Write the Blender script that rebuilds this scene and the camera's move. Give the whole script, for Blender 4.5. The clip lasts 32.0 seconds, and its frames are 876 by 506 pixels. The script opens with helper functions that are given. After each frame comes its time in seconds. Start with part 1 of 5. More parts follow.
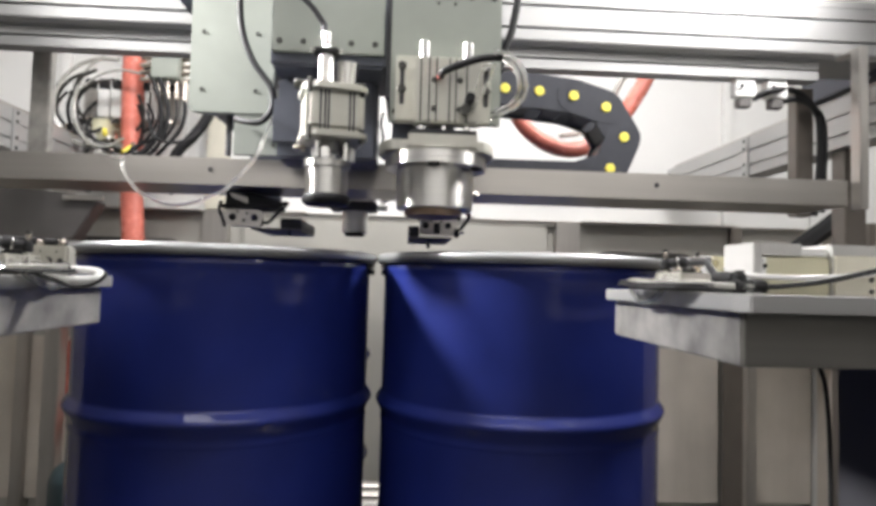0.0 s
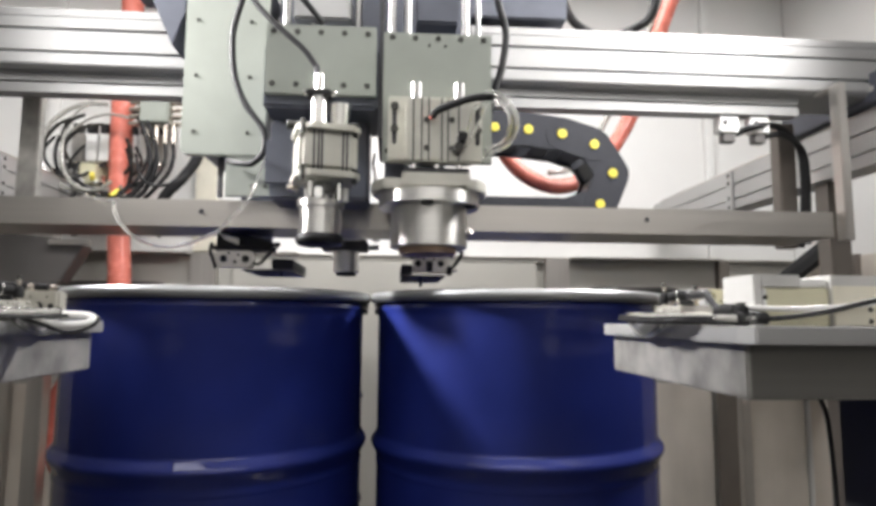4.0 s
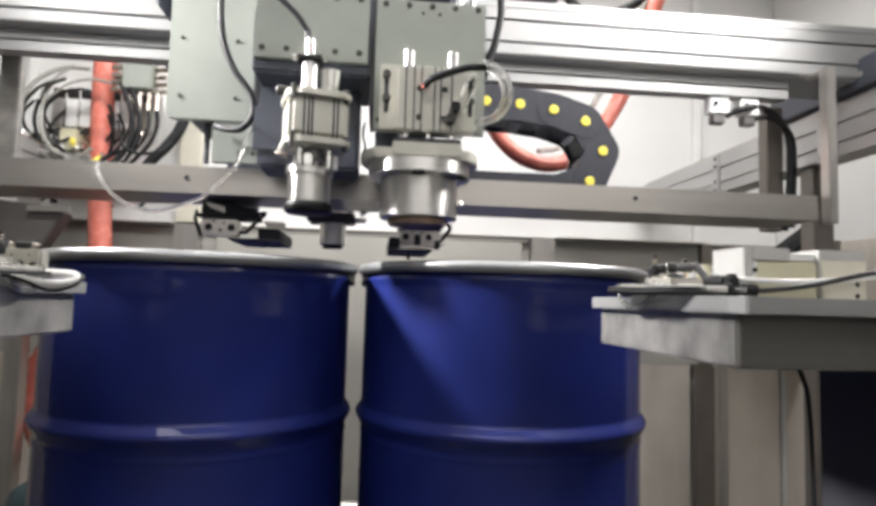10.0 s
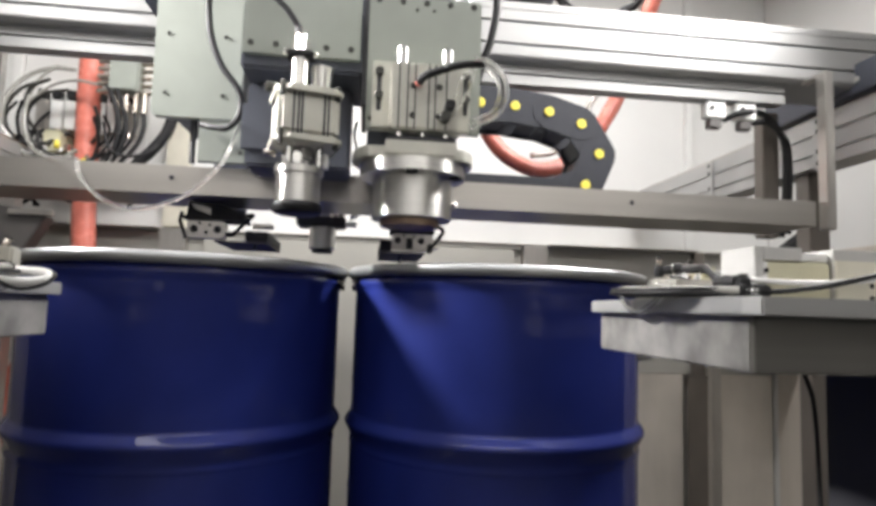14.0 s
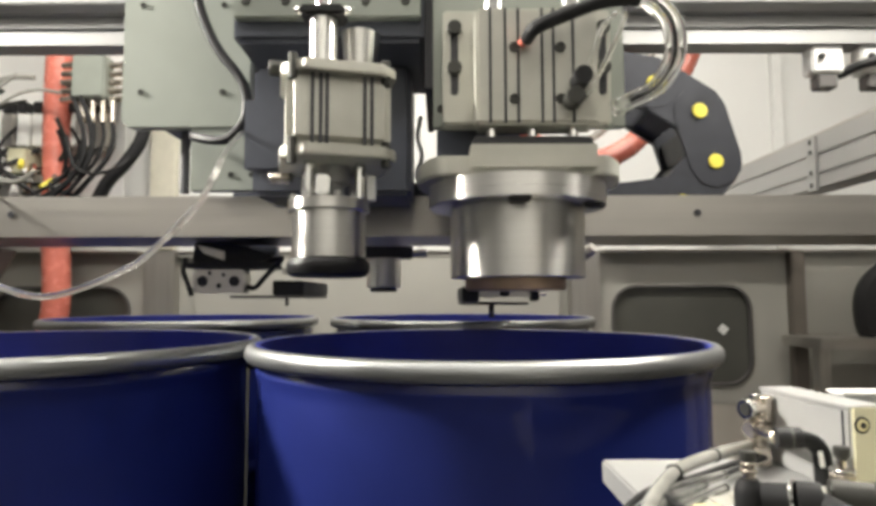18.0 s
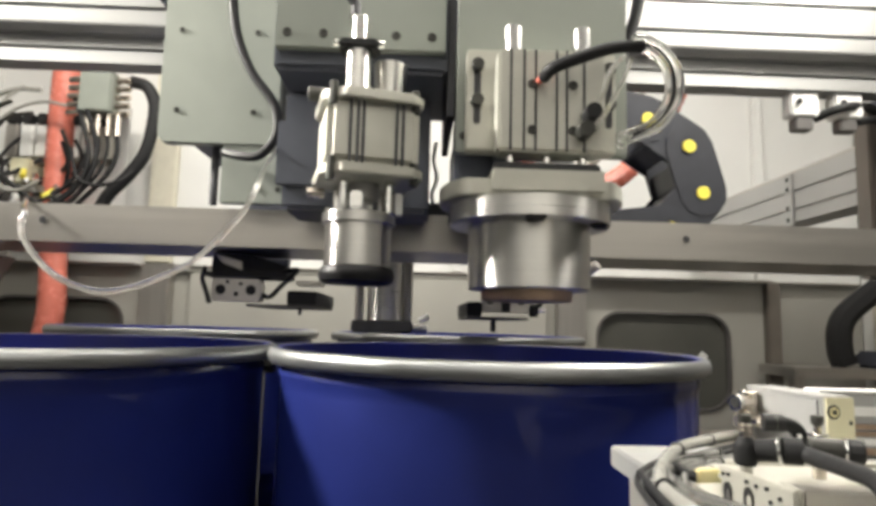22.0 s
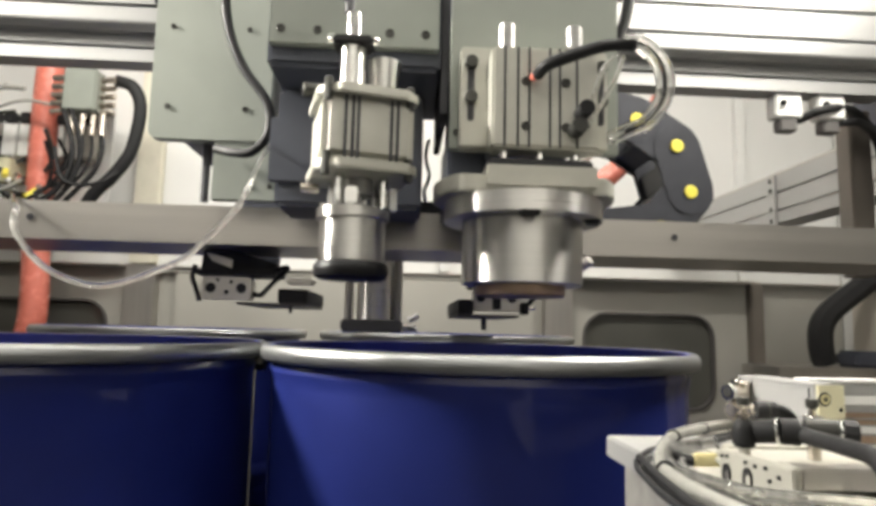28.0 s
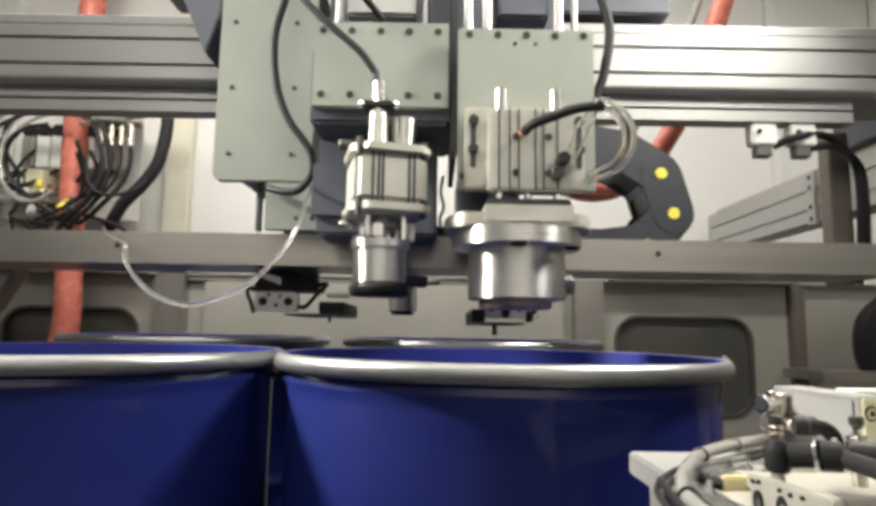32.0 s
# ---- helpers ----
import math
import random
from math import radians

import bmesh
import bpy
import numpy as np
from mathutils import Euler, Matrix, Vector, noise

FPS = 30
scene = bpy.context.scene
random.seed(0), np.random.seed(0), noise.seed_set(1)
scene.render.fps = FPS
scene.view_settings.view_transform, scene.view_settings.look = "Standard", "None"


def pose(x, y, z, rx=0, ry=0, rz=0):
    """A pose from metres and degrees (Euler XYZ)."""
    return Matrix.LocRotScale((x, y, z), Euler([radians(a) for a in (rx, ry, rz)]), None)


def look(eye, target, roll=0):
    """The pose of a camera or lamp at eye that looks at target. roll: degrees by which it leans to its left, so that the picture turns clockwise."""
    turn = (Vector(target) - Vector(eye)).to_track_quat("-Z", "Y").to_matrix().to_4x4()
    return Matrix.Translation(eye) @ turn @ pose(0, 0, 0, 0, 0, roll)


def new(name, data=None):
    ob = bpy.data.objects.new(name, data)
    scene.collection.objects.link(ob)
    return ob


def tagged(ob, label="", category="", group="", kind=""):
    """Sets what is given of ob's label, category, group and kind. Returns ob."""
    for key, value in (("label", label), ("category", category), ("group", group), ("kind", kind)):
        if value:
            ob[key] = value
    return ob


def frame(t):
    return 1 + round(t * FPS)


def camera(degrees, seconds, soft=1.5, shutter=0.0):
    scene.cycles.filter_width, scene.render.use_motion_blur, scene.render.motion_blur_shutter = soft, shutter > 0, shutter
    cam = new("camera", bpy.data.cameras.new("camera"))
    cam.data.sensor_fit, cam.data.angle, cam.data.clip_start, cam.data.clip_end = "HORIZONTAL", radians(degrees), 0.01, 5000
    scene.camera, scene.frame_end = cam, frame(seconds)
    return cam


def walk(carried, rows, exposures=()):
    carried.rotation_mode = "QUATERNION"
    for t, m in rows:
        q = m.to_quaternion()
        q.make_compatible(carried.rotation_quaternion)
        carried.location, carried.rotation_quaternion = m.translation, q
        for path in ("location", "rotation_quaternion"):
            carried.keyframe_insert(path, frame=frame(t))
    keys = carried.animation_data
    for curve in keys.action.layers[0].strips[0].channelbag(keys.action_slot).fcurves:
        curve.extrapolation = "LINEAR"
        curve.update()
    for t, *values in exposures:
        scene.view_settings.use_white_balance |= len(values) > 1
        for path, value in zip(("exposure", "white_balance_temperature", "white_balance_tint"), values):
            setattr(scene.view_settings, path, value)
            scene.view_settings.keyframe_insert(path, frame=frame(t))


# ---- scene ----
cam = camera(70.34, 32.0, soft=3.7)
Z0 = 1.13                       # height of the drum rims over the floor
ROWS = [
    (0, 0.0601, -1.3287, -0.0529, -2.959, 2.579, -1.516),
    (0.5, 0.0576, -1.3271, -0.0573, -3.215, 2.667, -1.468),
    (1, 0.0514, -1.3140, -0.0616, -3.621, 2.603, -1.349),
    (1.5, 0.0500, -1.3098, -0.0579, -3.519, 3.169, -1.549),
    (2, 0.0472, -1.3077, -0.0557, -3.406, 3.942, -1.736),
    (2.5, 0.0447, -1.3081, -0.0564, -3.921, 4.950, -1.682),
    (3, 0.0465, -1.3114, -0.0543, -4.250, 5.518, -1.202),
    (3.5, 0.0464, -1.3217, -0.0533, -4.341, 5.916, -0.630),
    (5.5, 0.0423, -1.3253, -0.0571, -3.755, 6.286, -0.146),
    (6, 0.0362, -1.3265, -0.0589, -3.799, 6.284, -0.411),
    (6.5, 0.0376, -1.3274, -0.0617, -4.104, 6.234, -0.778),
    (7, 0.0398, -1.3235, -0.0623, -4.054, 6.042, -1.058),
    (7.5, 0.0416, -1.3186, -0.0649, -4.217, 5.916, -1.232),
    (8, 0.0398, -1.3157, -0.0622, -4.683, 5.606, -1.203),
    (8.5, 0.0394, -1.3142, -0.0646, -4.920, 5.264, -1.423),
    (9, 0.0314, -1.3115, -0.0662, -5.282, 4.734, -2.063),
    (9.5, 0.0344, -1.3175, -0.0675, -5.449, 4.297, -2.292),
    (10, 0.0374, -1.3158, -0.0700, -5.652, 4.390, -1.623),
    (10.5, 0.0452, -1.3094, -0.0786, -5.752, 4.846, -0.943),
    (11, 0.0414, -1.3100, -0.0797, -5.900, 5.194, -0.991),
    (11.5, 0.0415, -1.3048, -0.0770, -6.049, 5.273, -1.321),
    (12, 0.0391, -1.3054, -0.0730, -6.295, 5.317, -1.465),
    (12.5, 0.0324, -1.3026, -0.0710, -6.400, 5.431, -1.525),
    (13, 0.0303, -1.3003, -0.0694, -6.595, 5.396, -1.479),
    (13.5, 0.0325, -1.2899, -0.0719, -6.547, 5.353, -1.641),
    (15.5, 0.1012, -1.1705, -0.0989, -6.094, 4.905, -2.955),
    (16, 0.1485, -1.0726, -0.0452, -4.323, 4.777, -3.335),
    (16.5, 0.1230, -0.9305, 0.0008, -3.911, 5.021, -1.542),
    (17, 0.1604, -0.8447, 0.0276, -2.712, 4.564, -0.116),
    (17.5, 0.2116, -0.8390, 0.0523, -1.430, 3.999, 0.375),
    (18, 0.2497, -0.8468, 0.0548, 0.057, 4.200, 0.143),
    (18.5, 0.2591, -0.8670, 0.0547, 0.755, 4.435, 0.132),
    (19, 0.2527, -0.8806, 0.0540, 0.696, 4.449, -0.212),
    (19.5, 0.2432, -0.8966, 0.0490, 0.171, 4.556, -0.499),
    (20, 0.2241, -0.9096, 0.0388, -0.656, 4.845, -0.677),
    (20.5, 0.2076, -0.9080, 0.0328, -1.333, 5.325, -0.717),
    (21, 0.2056, -0.9049, 0.0361, -1.645, 5.898, -1.114),
    (21.5, 0.2076, -0.9022, 0.0366, -1.670, 6.274, -1.464),
    (22, 0.2064, -0.9094, 0.0345, -1.679, 6.556, -1.514),
    (22.5, 0.2012, -0.9144, 0.0317, -1.870, 6.717, -1.391),
    (23, 0.1994, -0.9136, 0.0336, -1.924, 6.948, -1.297),
    (23.5, 0.1996, -0.9132, 0.0313, -1.905, 7.132, -1.186),
    (24, 0.2014, -0.9089, 0.0273, -1.917, 7.004, -1.182),
    (24.5, 0.2043, -0.9069, 0.0274, -1.765, 6.918, -1.177),
    (25, 0.2048, -0.9094, 0.0272, -1.613, 6.958, -1.167),
    (25.5, 0.2027, -0.9063, 0.0266, -1.677, 6.848, -1.152),
    (27.5, 0.1946, -0.9058, 0.0250, -2.989, 6.867, -1.444),
    (28, 0.1959, -0.9119, 0.0248, -3.078, 6.912, -1.387),
    (28.5, 0.1950, -0.9069, 0.0236, -2.887, 6.858, -1.394),
    (29, 0.1962, -0.9090, 0.0209, -2.807, 6.940, -1.387),
    (29.5, 0.1956, -0.9098, 0.0197, -2.708, 6.793, -1.338),
    (30, 0.1953, -0.9153, 0.0186, -2.534, 7.221, -1.398),
    (30.5, 0.1984, -0.9256, 0.0185, -2.387, 7.568, -1.214),
    (31, 0.1991, -0.9235, 0.0165, -1.547, 8.040, -1.283),
    (31.5, 0.2082, -0.9008, 0.0232, -0.303, 8.201, -1.220),
    (32, 0.2165, -0.8840, 0.0289, -0.140, 7.226, -0.928),
]

walk(cam, [(t, pose(x, y, Z0 + z, 90 + pitch, 0, yaw) @ pose(0, 0, 0, 0, 0, -roll)) for t, x, y, z, yaw, pitch, roll in ROWS],
     exposures=[(0.0, 0.50, 6350, 14), (3.0, 0.49, 6350, 14), (6.0, 0.40, 6350, 14), (8.0, 0.40, 6350, 14), (10.0, 0.46, 6350, 14), (13.5, 0.44, 6350, 14), (16.5, 0.30, 6850, 10), (19.0, 0.24, 6850, 10), (29.5, 0.21, 6850, 10), (32.0, 0.06, 6850, 10)])

# carriage travel along the beam (x) and beam travel along its rails (y)
SLIDE = [(0.0, 0.0), (14.9, 0.0), (15.15, 0.012), (15.5, 0.053), (16.0, 0.112), (16.5, 0.178), (16.8, 0.212), (17.0, 0.222), (32.0, 0.222)]
BACK = [(0.0, 0.0), (30.1, 0.0), (30.3, 0.006), (30.5, 0.018), (31.0, 0.081), (31.5, 0.145), (32.0, 0.205)]
LANCE = [(0.0, 0.0), (18.0, 0.0), (18.1, -0.012), (18.3, -0.048), (18.5, -0.065), (18.7, -0.08), (18.9, -0.085), (19.05, -0.126),
         (28.85, -0.126), (29.0, -0.112), (29.1, -0.092), (29.2, -0.066), (29.3, -0.042), (29.4, -0.024), (29.5, -0.012), (29.7, 0.0), (32.0, 0.0)]


def along(rows, t):
    return float(np.interp(t, [r[0] for r in rows], [r[1] for r in rows]))


# ---- light ----
world = bpy.data.worlds.new("hall")
scene.world = world
world.use_nodes = True
world.node_tree.nodes["Background"].inputs[0].default_value = (0.9, 0.95, 1.0, 1)
world.node_tree.nodes["Background"].inputs[1].default_value = 0.02


def area(name, x, y, z, sx, sy, watts, target, colour=(1, 0.985, 0.94), spread=180):
    lamp = bpy.data.lights.new(name, "AREA")
    lamp.shape, lamp.size, lamp.size_y, lamp.energy, lamp.color = "RECTANGLE", sx, sy, watts, colour
    lamp.spread = radians(spread)
    ob = new(name, lamp)
    ob.matrix_world = look((x, y, Z0 + z), (target[0], target[1], Z0 + target[2]))
    return ob


area("tube_light_rear", 0.1, 0.52, 1.45, 2.8, 0.12, 27, (0.1, 1.35, -0.1), spread=150)
area("tube_light_front", 0.1, -0.5, 1.17, 2.0, 0.16, 12, (0.1, -0.3, 0.0))
area("tube_light_left", -1.3, -0.19, 0.92, 0.1, 0.2, 8, (0.35, -0.15, 0.08), spread=52)
area("tube_light_right", 1.1, -0.2, 1.02, 0.12, 0.26, 11, (0.0, -0.1, 0.05), spread=120)
area("hall_light", -0.3, -2.6, 2.8, 4.5, 0.6, 15, (0.0, -0.2, 0.5), spread=120)
area("hall_light", 0.3, -4.2, 2.8, 6.0, 0.8, 240, (0.0, -6.0, 0.0))


# ---- materials ----
def mat(name, colour, rough=0.5, metal=0.0, vary=0.12, scale=40.0, bump=0.15, fine=400.0, streak=None, spec=0.5, rand=0.0, trans=0.0, coat=0.0, coat_rough=0.08, turned_way=0.0):
    m = bpy.data.materials.new(name)
    m.use_nodes = True
    nt = m.node_tree
    b = nt.nodes["Principled BSDF"]
    tc = nt.nodes.new("ShaderNodeTexCoord")
    mp = nt.nodes.new("ShaderNodeMapping")
    nt.links.new(tc.outputs["Object"], mp.inputs[0])
    if streak:
        mp.inputs["Scale"].default_value = streak
    n1 = nt.nodes.new("ShaderNodeTexNoise")
    n1.inputs["Scale"].default_value, n1.inputs["Detail"].default_value = scale, 6
    nt.links.new(mp.outputs[0], n1.inputs["Vector"])
    n2 = nt.nodes.new("ShaderNodeTexNoise")
    n2.inputs["Scale"].default_value, n2.inputs["Detail"].default_value = fine, 3
    nt.links.new(mp.outputs[0], n2.inputs["Vector"])
    n3 = nt.nodes.new("ShaderNodeTexNoise")
    n3.inputs["Scale"].default_value, n3.inputs["Detail"].default_value = 5.0, 4
    nt.links.new(tc.outputs["Object"], n3.inputs["Vector"])
    mx = nt.nodes.new("ShaderNodeMix")
    mx.data_type = "RGBA"
    lo = [c * (1 - vary) for c in colour]
    hi = [min(1, c * (1 + vary)) for c in colour]
    mx.inputs["A"].default_value, mx.inputs["B"].default_value = (*lo, 1), (*hi, 1)
    av = nt.nodes.new("ShaderNodeMath")
    av.operation = "ADD"
    h1 = nt.nodes.new("ShaderNodeMath")
    h1.operation = "MULTIPLY_ADD"
    nt.links.new(n1.outputs["Fac"], h1.inputs[0])
    h1.inputs[1].default_value, h1.inputs[2].default_value = 1.4, -0.7
    nt.links.new(h1.outputs[0], av.inputs[0])
    h3 = nt.nodes.new("ShaderNodeMath")
    h3.operation = "MULTIPLY_ADD"
    nt.links.new(n3.outputs["Fac"], h3.inputs[0])
    h3.inputs[1].default_value, h3.inputs[2].default_value = 1.2, -0.1
    nt.links.new(h3.outputs[0], av.inputs[1])
    nt.links.new(av.outputs[0], mx.inputs["Factor"])
    out = mx.outputs["Result"]
    if rand:
        oi = nt.nodes.new("ShaderNodeObjectInfo")
        hs = nt.nodes.new("ShaderNodeHueSaturation")
        ma = nt.nodes.new("ShaderNodeMath")
        ma.operation = "MULTIPLY_ADD"
        nt.links.new(oi.outputs["Random"], ma.inputs[0])
        ma.inputs[1].default_value, ma.inputs[2].default_value = rand, 1 - rand / 2
        nt.links.new(ma.outputs[0], hs.inputs["Value"])
        nt.links.new(out, hs.inputs["Color"])
        out = hs.outputs[0]
    nt.links.new(out, b.inputs["Base Color"])
    rr = nt.nodes.new("ShaderNodeMapRange")
    rr.inputs["To Min"].default_value, rr.inputs["To Max"].default_value = max(0.02, rough * 0.75), min(1, rough * 1.3)
    nt.links.new(n1.outputs["Fac"], rr.inputs["Value"])
    nt.links.new(rr.outputs[0], b.inputs["Roughness"])
    b.inputs["Metallic"].default_value = metal
    b.inputs["Specular IOR Level"].default_value = spec
    if trans:
        b.inputs["Transmission Weight"].default_value = trans
    if coat:
        b.inputs["Coat Weight"].default_value, b.inputs["Coat Roughness"].default_value = coat, coat_rough
    if turned_way:
        # lathe marks run round the upright axis and draw highlights out along it
        tg = nt.nodes.new("ShaderNodeTangent")
        tg.direction_type, tg.axis = "RADIAL", "Z"
        nt.links.new(tg.outputs[0], b.inputs["Tangent"])
        b.inputs["Anisotropic"].default_value, b.inputs["Anisotropic Rotation"].default_value = turned_way, 0.25
    if bump:
        bp = nt.nodes.new("ShaderNodeBump")
        bp.inputs["Strength"].default_value, bp.inputs["Distance"].default_value = bump, 0.0006
        nt.links.new(n2.outputs["Fac"], bp.inputs["Height"])
        nt.links.new(bp.outputs[0], b.inputs["Normal"])
    return m


M = dict(
    drum=mat("navy_drum_paint", (0.0092, 0.0168, 0.120), 0.55, 0.0, 0.25, 9, 0.06, 90, spec=0.12, coat=0.7, coat_rough=0.05),
    drum_in=mat("drum_inside_lacquer", (0.021, 0.031, 0.235), 0.4, 0.0, 0.2, 9, 0.05, 90),
    rim=mat("galvanised_rim", (0.34, 0.35, 0.35), 0.36, 0.85, 0.1, 12, 0.04, 120),
    steel=mat("brushed_stainless", (0.50, 0.48, 0.45), 0.34, 0.9, 0.1, 14, 0.12, 60, streak=(0.15, 6, 6)),
    stained=mat("stained_stainless", (0.36, 0.35, 0.325), 0.36, 0.45, 0.6, 24, 0.15, 70),
    front=mat("reflection_darkened_steel", (0.155, 0.149, 0.135), 0.38, 0.5, 0.12, 14, 0.1, 60, streak=(0.15, 6, 6)),
    steel_v=mat("brushed_stainless_upright", (0.50, 0.48, 0.45), 0.36, 0.9, 0.1, 14, 0.12, 60, streak=(6, 6, 0.15)),
    tray=mat("polished_stainless", (0.44, 0.42, 0.387), 0.34, 0.9, 0.08, 14, 0.1, 60, streak=(0.15, 6, 6)),
    plate=mat("grey_green_paint", (0.255, 0.275, 0.243), 0.42, 0.0, 0.06, 20, 0.1, 500),
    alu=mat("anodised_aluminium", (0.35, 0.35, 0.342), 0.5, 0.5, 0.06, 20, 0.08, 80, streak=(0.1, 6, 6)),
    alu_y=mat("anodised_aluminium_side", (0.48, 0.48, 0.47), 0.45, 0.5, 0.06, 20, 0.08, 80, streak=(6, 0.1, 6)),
    cast=mat("cream_cast_aluminium", (0.455, 0.45, 0.398), 0.4, 0.35, 0.08, 40, 0.15, 500),
    chrome=mat("turned_steel", (0.74, 0.74, 0.72), 0.15, 1.0, 0.08, 30, 0.06, 300, streak=(0.3, 0.3, 9)),
    turned=mat("lathe_turned_steel", (0.70, 0.69, 0.66), 0.30, 1.0, 0.06, 30, 0.05, 300, streak=(0.3, 0.3, 9), turned_way=0.85),
    rod=mat("ground_steel_rod", (0.36, 0.36, 0.35), 0.34, 1.0, 0.08, 30, 0.06, 300, streak=(0.3, 0.3, 9)),
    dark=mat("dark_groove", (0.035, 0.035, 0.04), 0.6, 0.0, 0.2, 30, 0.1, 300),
    navy=mat("navy_actuator", (0.075, 0.082, 0.105), 0.45, 0.1, 0.15, 20, 0.1, 300),
    black=mat("black_rubber", (0.018, 0.018, 0.019), 0.55, 0.0, 0.25, 60, 0.2, 400, spec=0.25),
    chain=mat("black_nylon", (0.026, 0.028, 0.036), 0.42, 0.0, 0.2, 40, 0.15, 400, rand=0.3),
    yellow=mat("yellow_plastic", (0.72, 0.62, 0.08), 0.5, 0.0, 0.1, 40, 0.1, 300),
    cream=mat("cream_plastic", (0.60, 0.575, 0.41), 0.5, 0.0, 0.06, 30, 0.08, 300),
    pale=mat("pale_cast_zinc", (0.43, 0.42, 0.37), 0.42, 0.25, 0.12, 50, 0.2, 500),
    hosegrey=mat("grey_polyurethane", (0.52, 0.515, 0.475), 0.2, 0.0, 0.2, 60, 0.08, 300, trans=0.5),
    tag=mat("yellow_tag", (0.72, 0.65, 0.36), 0.5, 0.0, 0.1, 60, 0.1, 300),
    umber=mat("dark_grey_paint", (0.10, 0.094, 0.09), 0.5, 0.1, 0.2, 8, 0.1, 200),
    greybox=mat("grey_enamel", (0.52, 0.515, 0.495), 0.45, 0.1, 0.08, 30, 0.1, 300),
    ivory=mat("ivory_paint", (0.68, 0.65, 0.54), 0.45, 0.0, 0.06, 40, 0.1, 300),
    teal=mat("teal_plastic", (0.03, 0.055, 0.065), 0.4, 0.0, 0.1, 20, 0.08, 300),
    white=mat("white_plastic", (0.75, 0.75, 0.73), 0.4, 0.0, 0.05, 30, 0.05, 300),
    red=mat("red_hose", (0.66, 0.19, 0.14), 0.26, 0.0, 0.12, 30, 0.1, 200),
    wire=mat("clear_tube", (0.90, 0.90, 0.87), 0.05, 0.0, 0.03, 60, 0.03, 300, trans=0.94),
    rust=mat("bronze_ring", (0.36, 0.26, 0.19), 0.42, 0.7, 0.3, 50, 0.2, 300),
    wall=mat("white_wall_panel", (0.72, 0.72, 0.70), 0.55, 0.0, 0.03, 4, 0.05, 150),
    sheet=mat("light_grey_sheet", (0.405, 0.395, 0.356), 0.5, 0.1, 0.05, 6, 0.06, 150),
    beige=mat("dull_stainless_panel", (0.60, 0.555, 0.49), 0.5, 0.2, 0.16, 3, 0.08, 60, streak=(3, 3, 0.3)),
    # steel as it looks in shade: the shade is put into this brown
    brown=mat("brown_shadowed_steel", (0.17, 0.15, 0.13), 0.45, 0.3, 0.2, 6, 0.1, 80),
    hall=mat("grey_hall_wall", (0.6, 0.59, 0.57), 0.6, 0.0, 0.1, 3, 0.05, 100),
    dado=mat("grey_dado_paint", (0.055, 0.055, 0.053), 0.5, 0.0, 0.15, 3, 0.05, 100),
    glass=mat("dark_window", (0.09, 0.09, 0.08), 0.1, 0.0, 0.1, 4, 0.0, 50),
    floor=mat("grey_floor", (0.075, 0.075, 0.072), 0.5, 0.0, 0.2, 3, 0.2, 60),
    bolt=mat("dark_bolt", (0.055, 0.055, 0.05), 0.45, 0.6, 0.2, 60, 0.1, 400, rand=0.4),
    seal=mat("glossy_black_seal", (0.010, 0.010, 0.011), 0.42, 0.0, 0.2, 60, 0.1, 400, spec=0.2),
    brass=mat("nickel_fitting", (0.62, 0.565, 0.50), 0.25, 1.0, 0.1, 60, 0.1, 400, rand=0.3),
)

# ---- shapes ----
ORIGIN = {}


def thing(name, x, y, z, label="", category="", group="", kind=""):
    """An Empty at the thing's base; its parts are given in the plan's own metres."""
    ob = new(name)
    ob.empty_display_size = 0.05
    ob.location = (x, y, Z0 + z)
    ORIGIN[ob.name] = Vector((x, y, z))
    return tagged(ob, label, category, group, kind)


def part(name, bm, material, parent=None, label="", smooth=True, rel=True):
    """One mesh object under a thing or part. The bmesh is in plan metres."""
    o = ORIGIN.get(parent.name, Vector()) if parent else Vector((0, 0, -Z0))
    bmesh.ops.translate(bm, verts=bm.verts, vec=-o)
    me = bpy.data.meshes.new(name)
    bmesh.ops.recalc_face_normals(bm, faces=bm.faces)
    bm.to_mesh(me)
    bm.free()
    me.materials.append(material)
    if smooth:
        me.polygons.foreach_set("use_smooth", [True] * len(me.polygons))
        me.set_sharp_from_angle(angle=radians(35))
    ob = new(name, me)
    if smooth and len(me.polygons) > 6:
        # flat faces stay flat beside their rounded edges
        keep = ob.modifiers.new("flat_faces", "WEIGHTED_NORMAL")
        keep.keep_sharp, keep.weight = True, 90
    if parent:
        ob.parent = parent
        ORIGIN[ob.name] = o
    return tagged(ob, label) if label else ob


def bm_box(x0, x1, y0, y1, z0, z1, bevel=0.0, bm=None, seg=2):
    own = bmesh.new()
    bmesh.ops.create_cube(own, size=1)
    for v in own.verts:
        v.co = Vector((x0 + (v.co.x + 0.5) * (x1 - x0), y0 + (v.co.y + 0.5) * (y1 - y0), z0 + (v.co.z + 0.5) * (z1 - z0)))
    if bevel:
        bmesh.ops.bevel(own, geom=own.edges[:], offset=bevel, segments=seg, affect="EDGES", clamp_overlap=True)
    return join(bm, own)


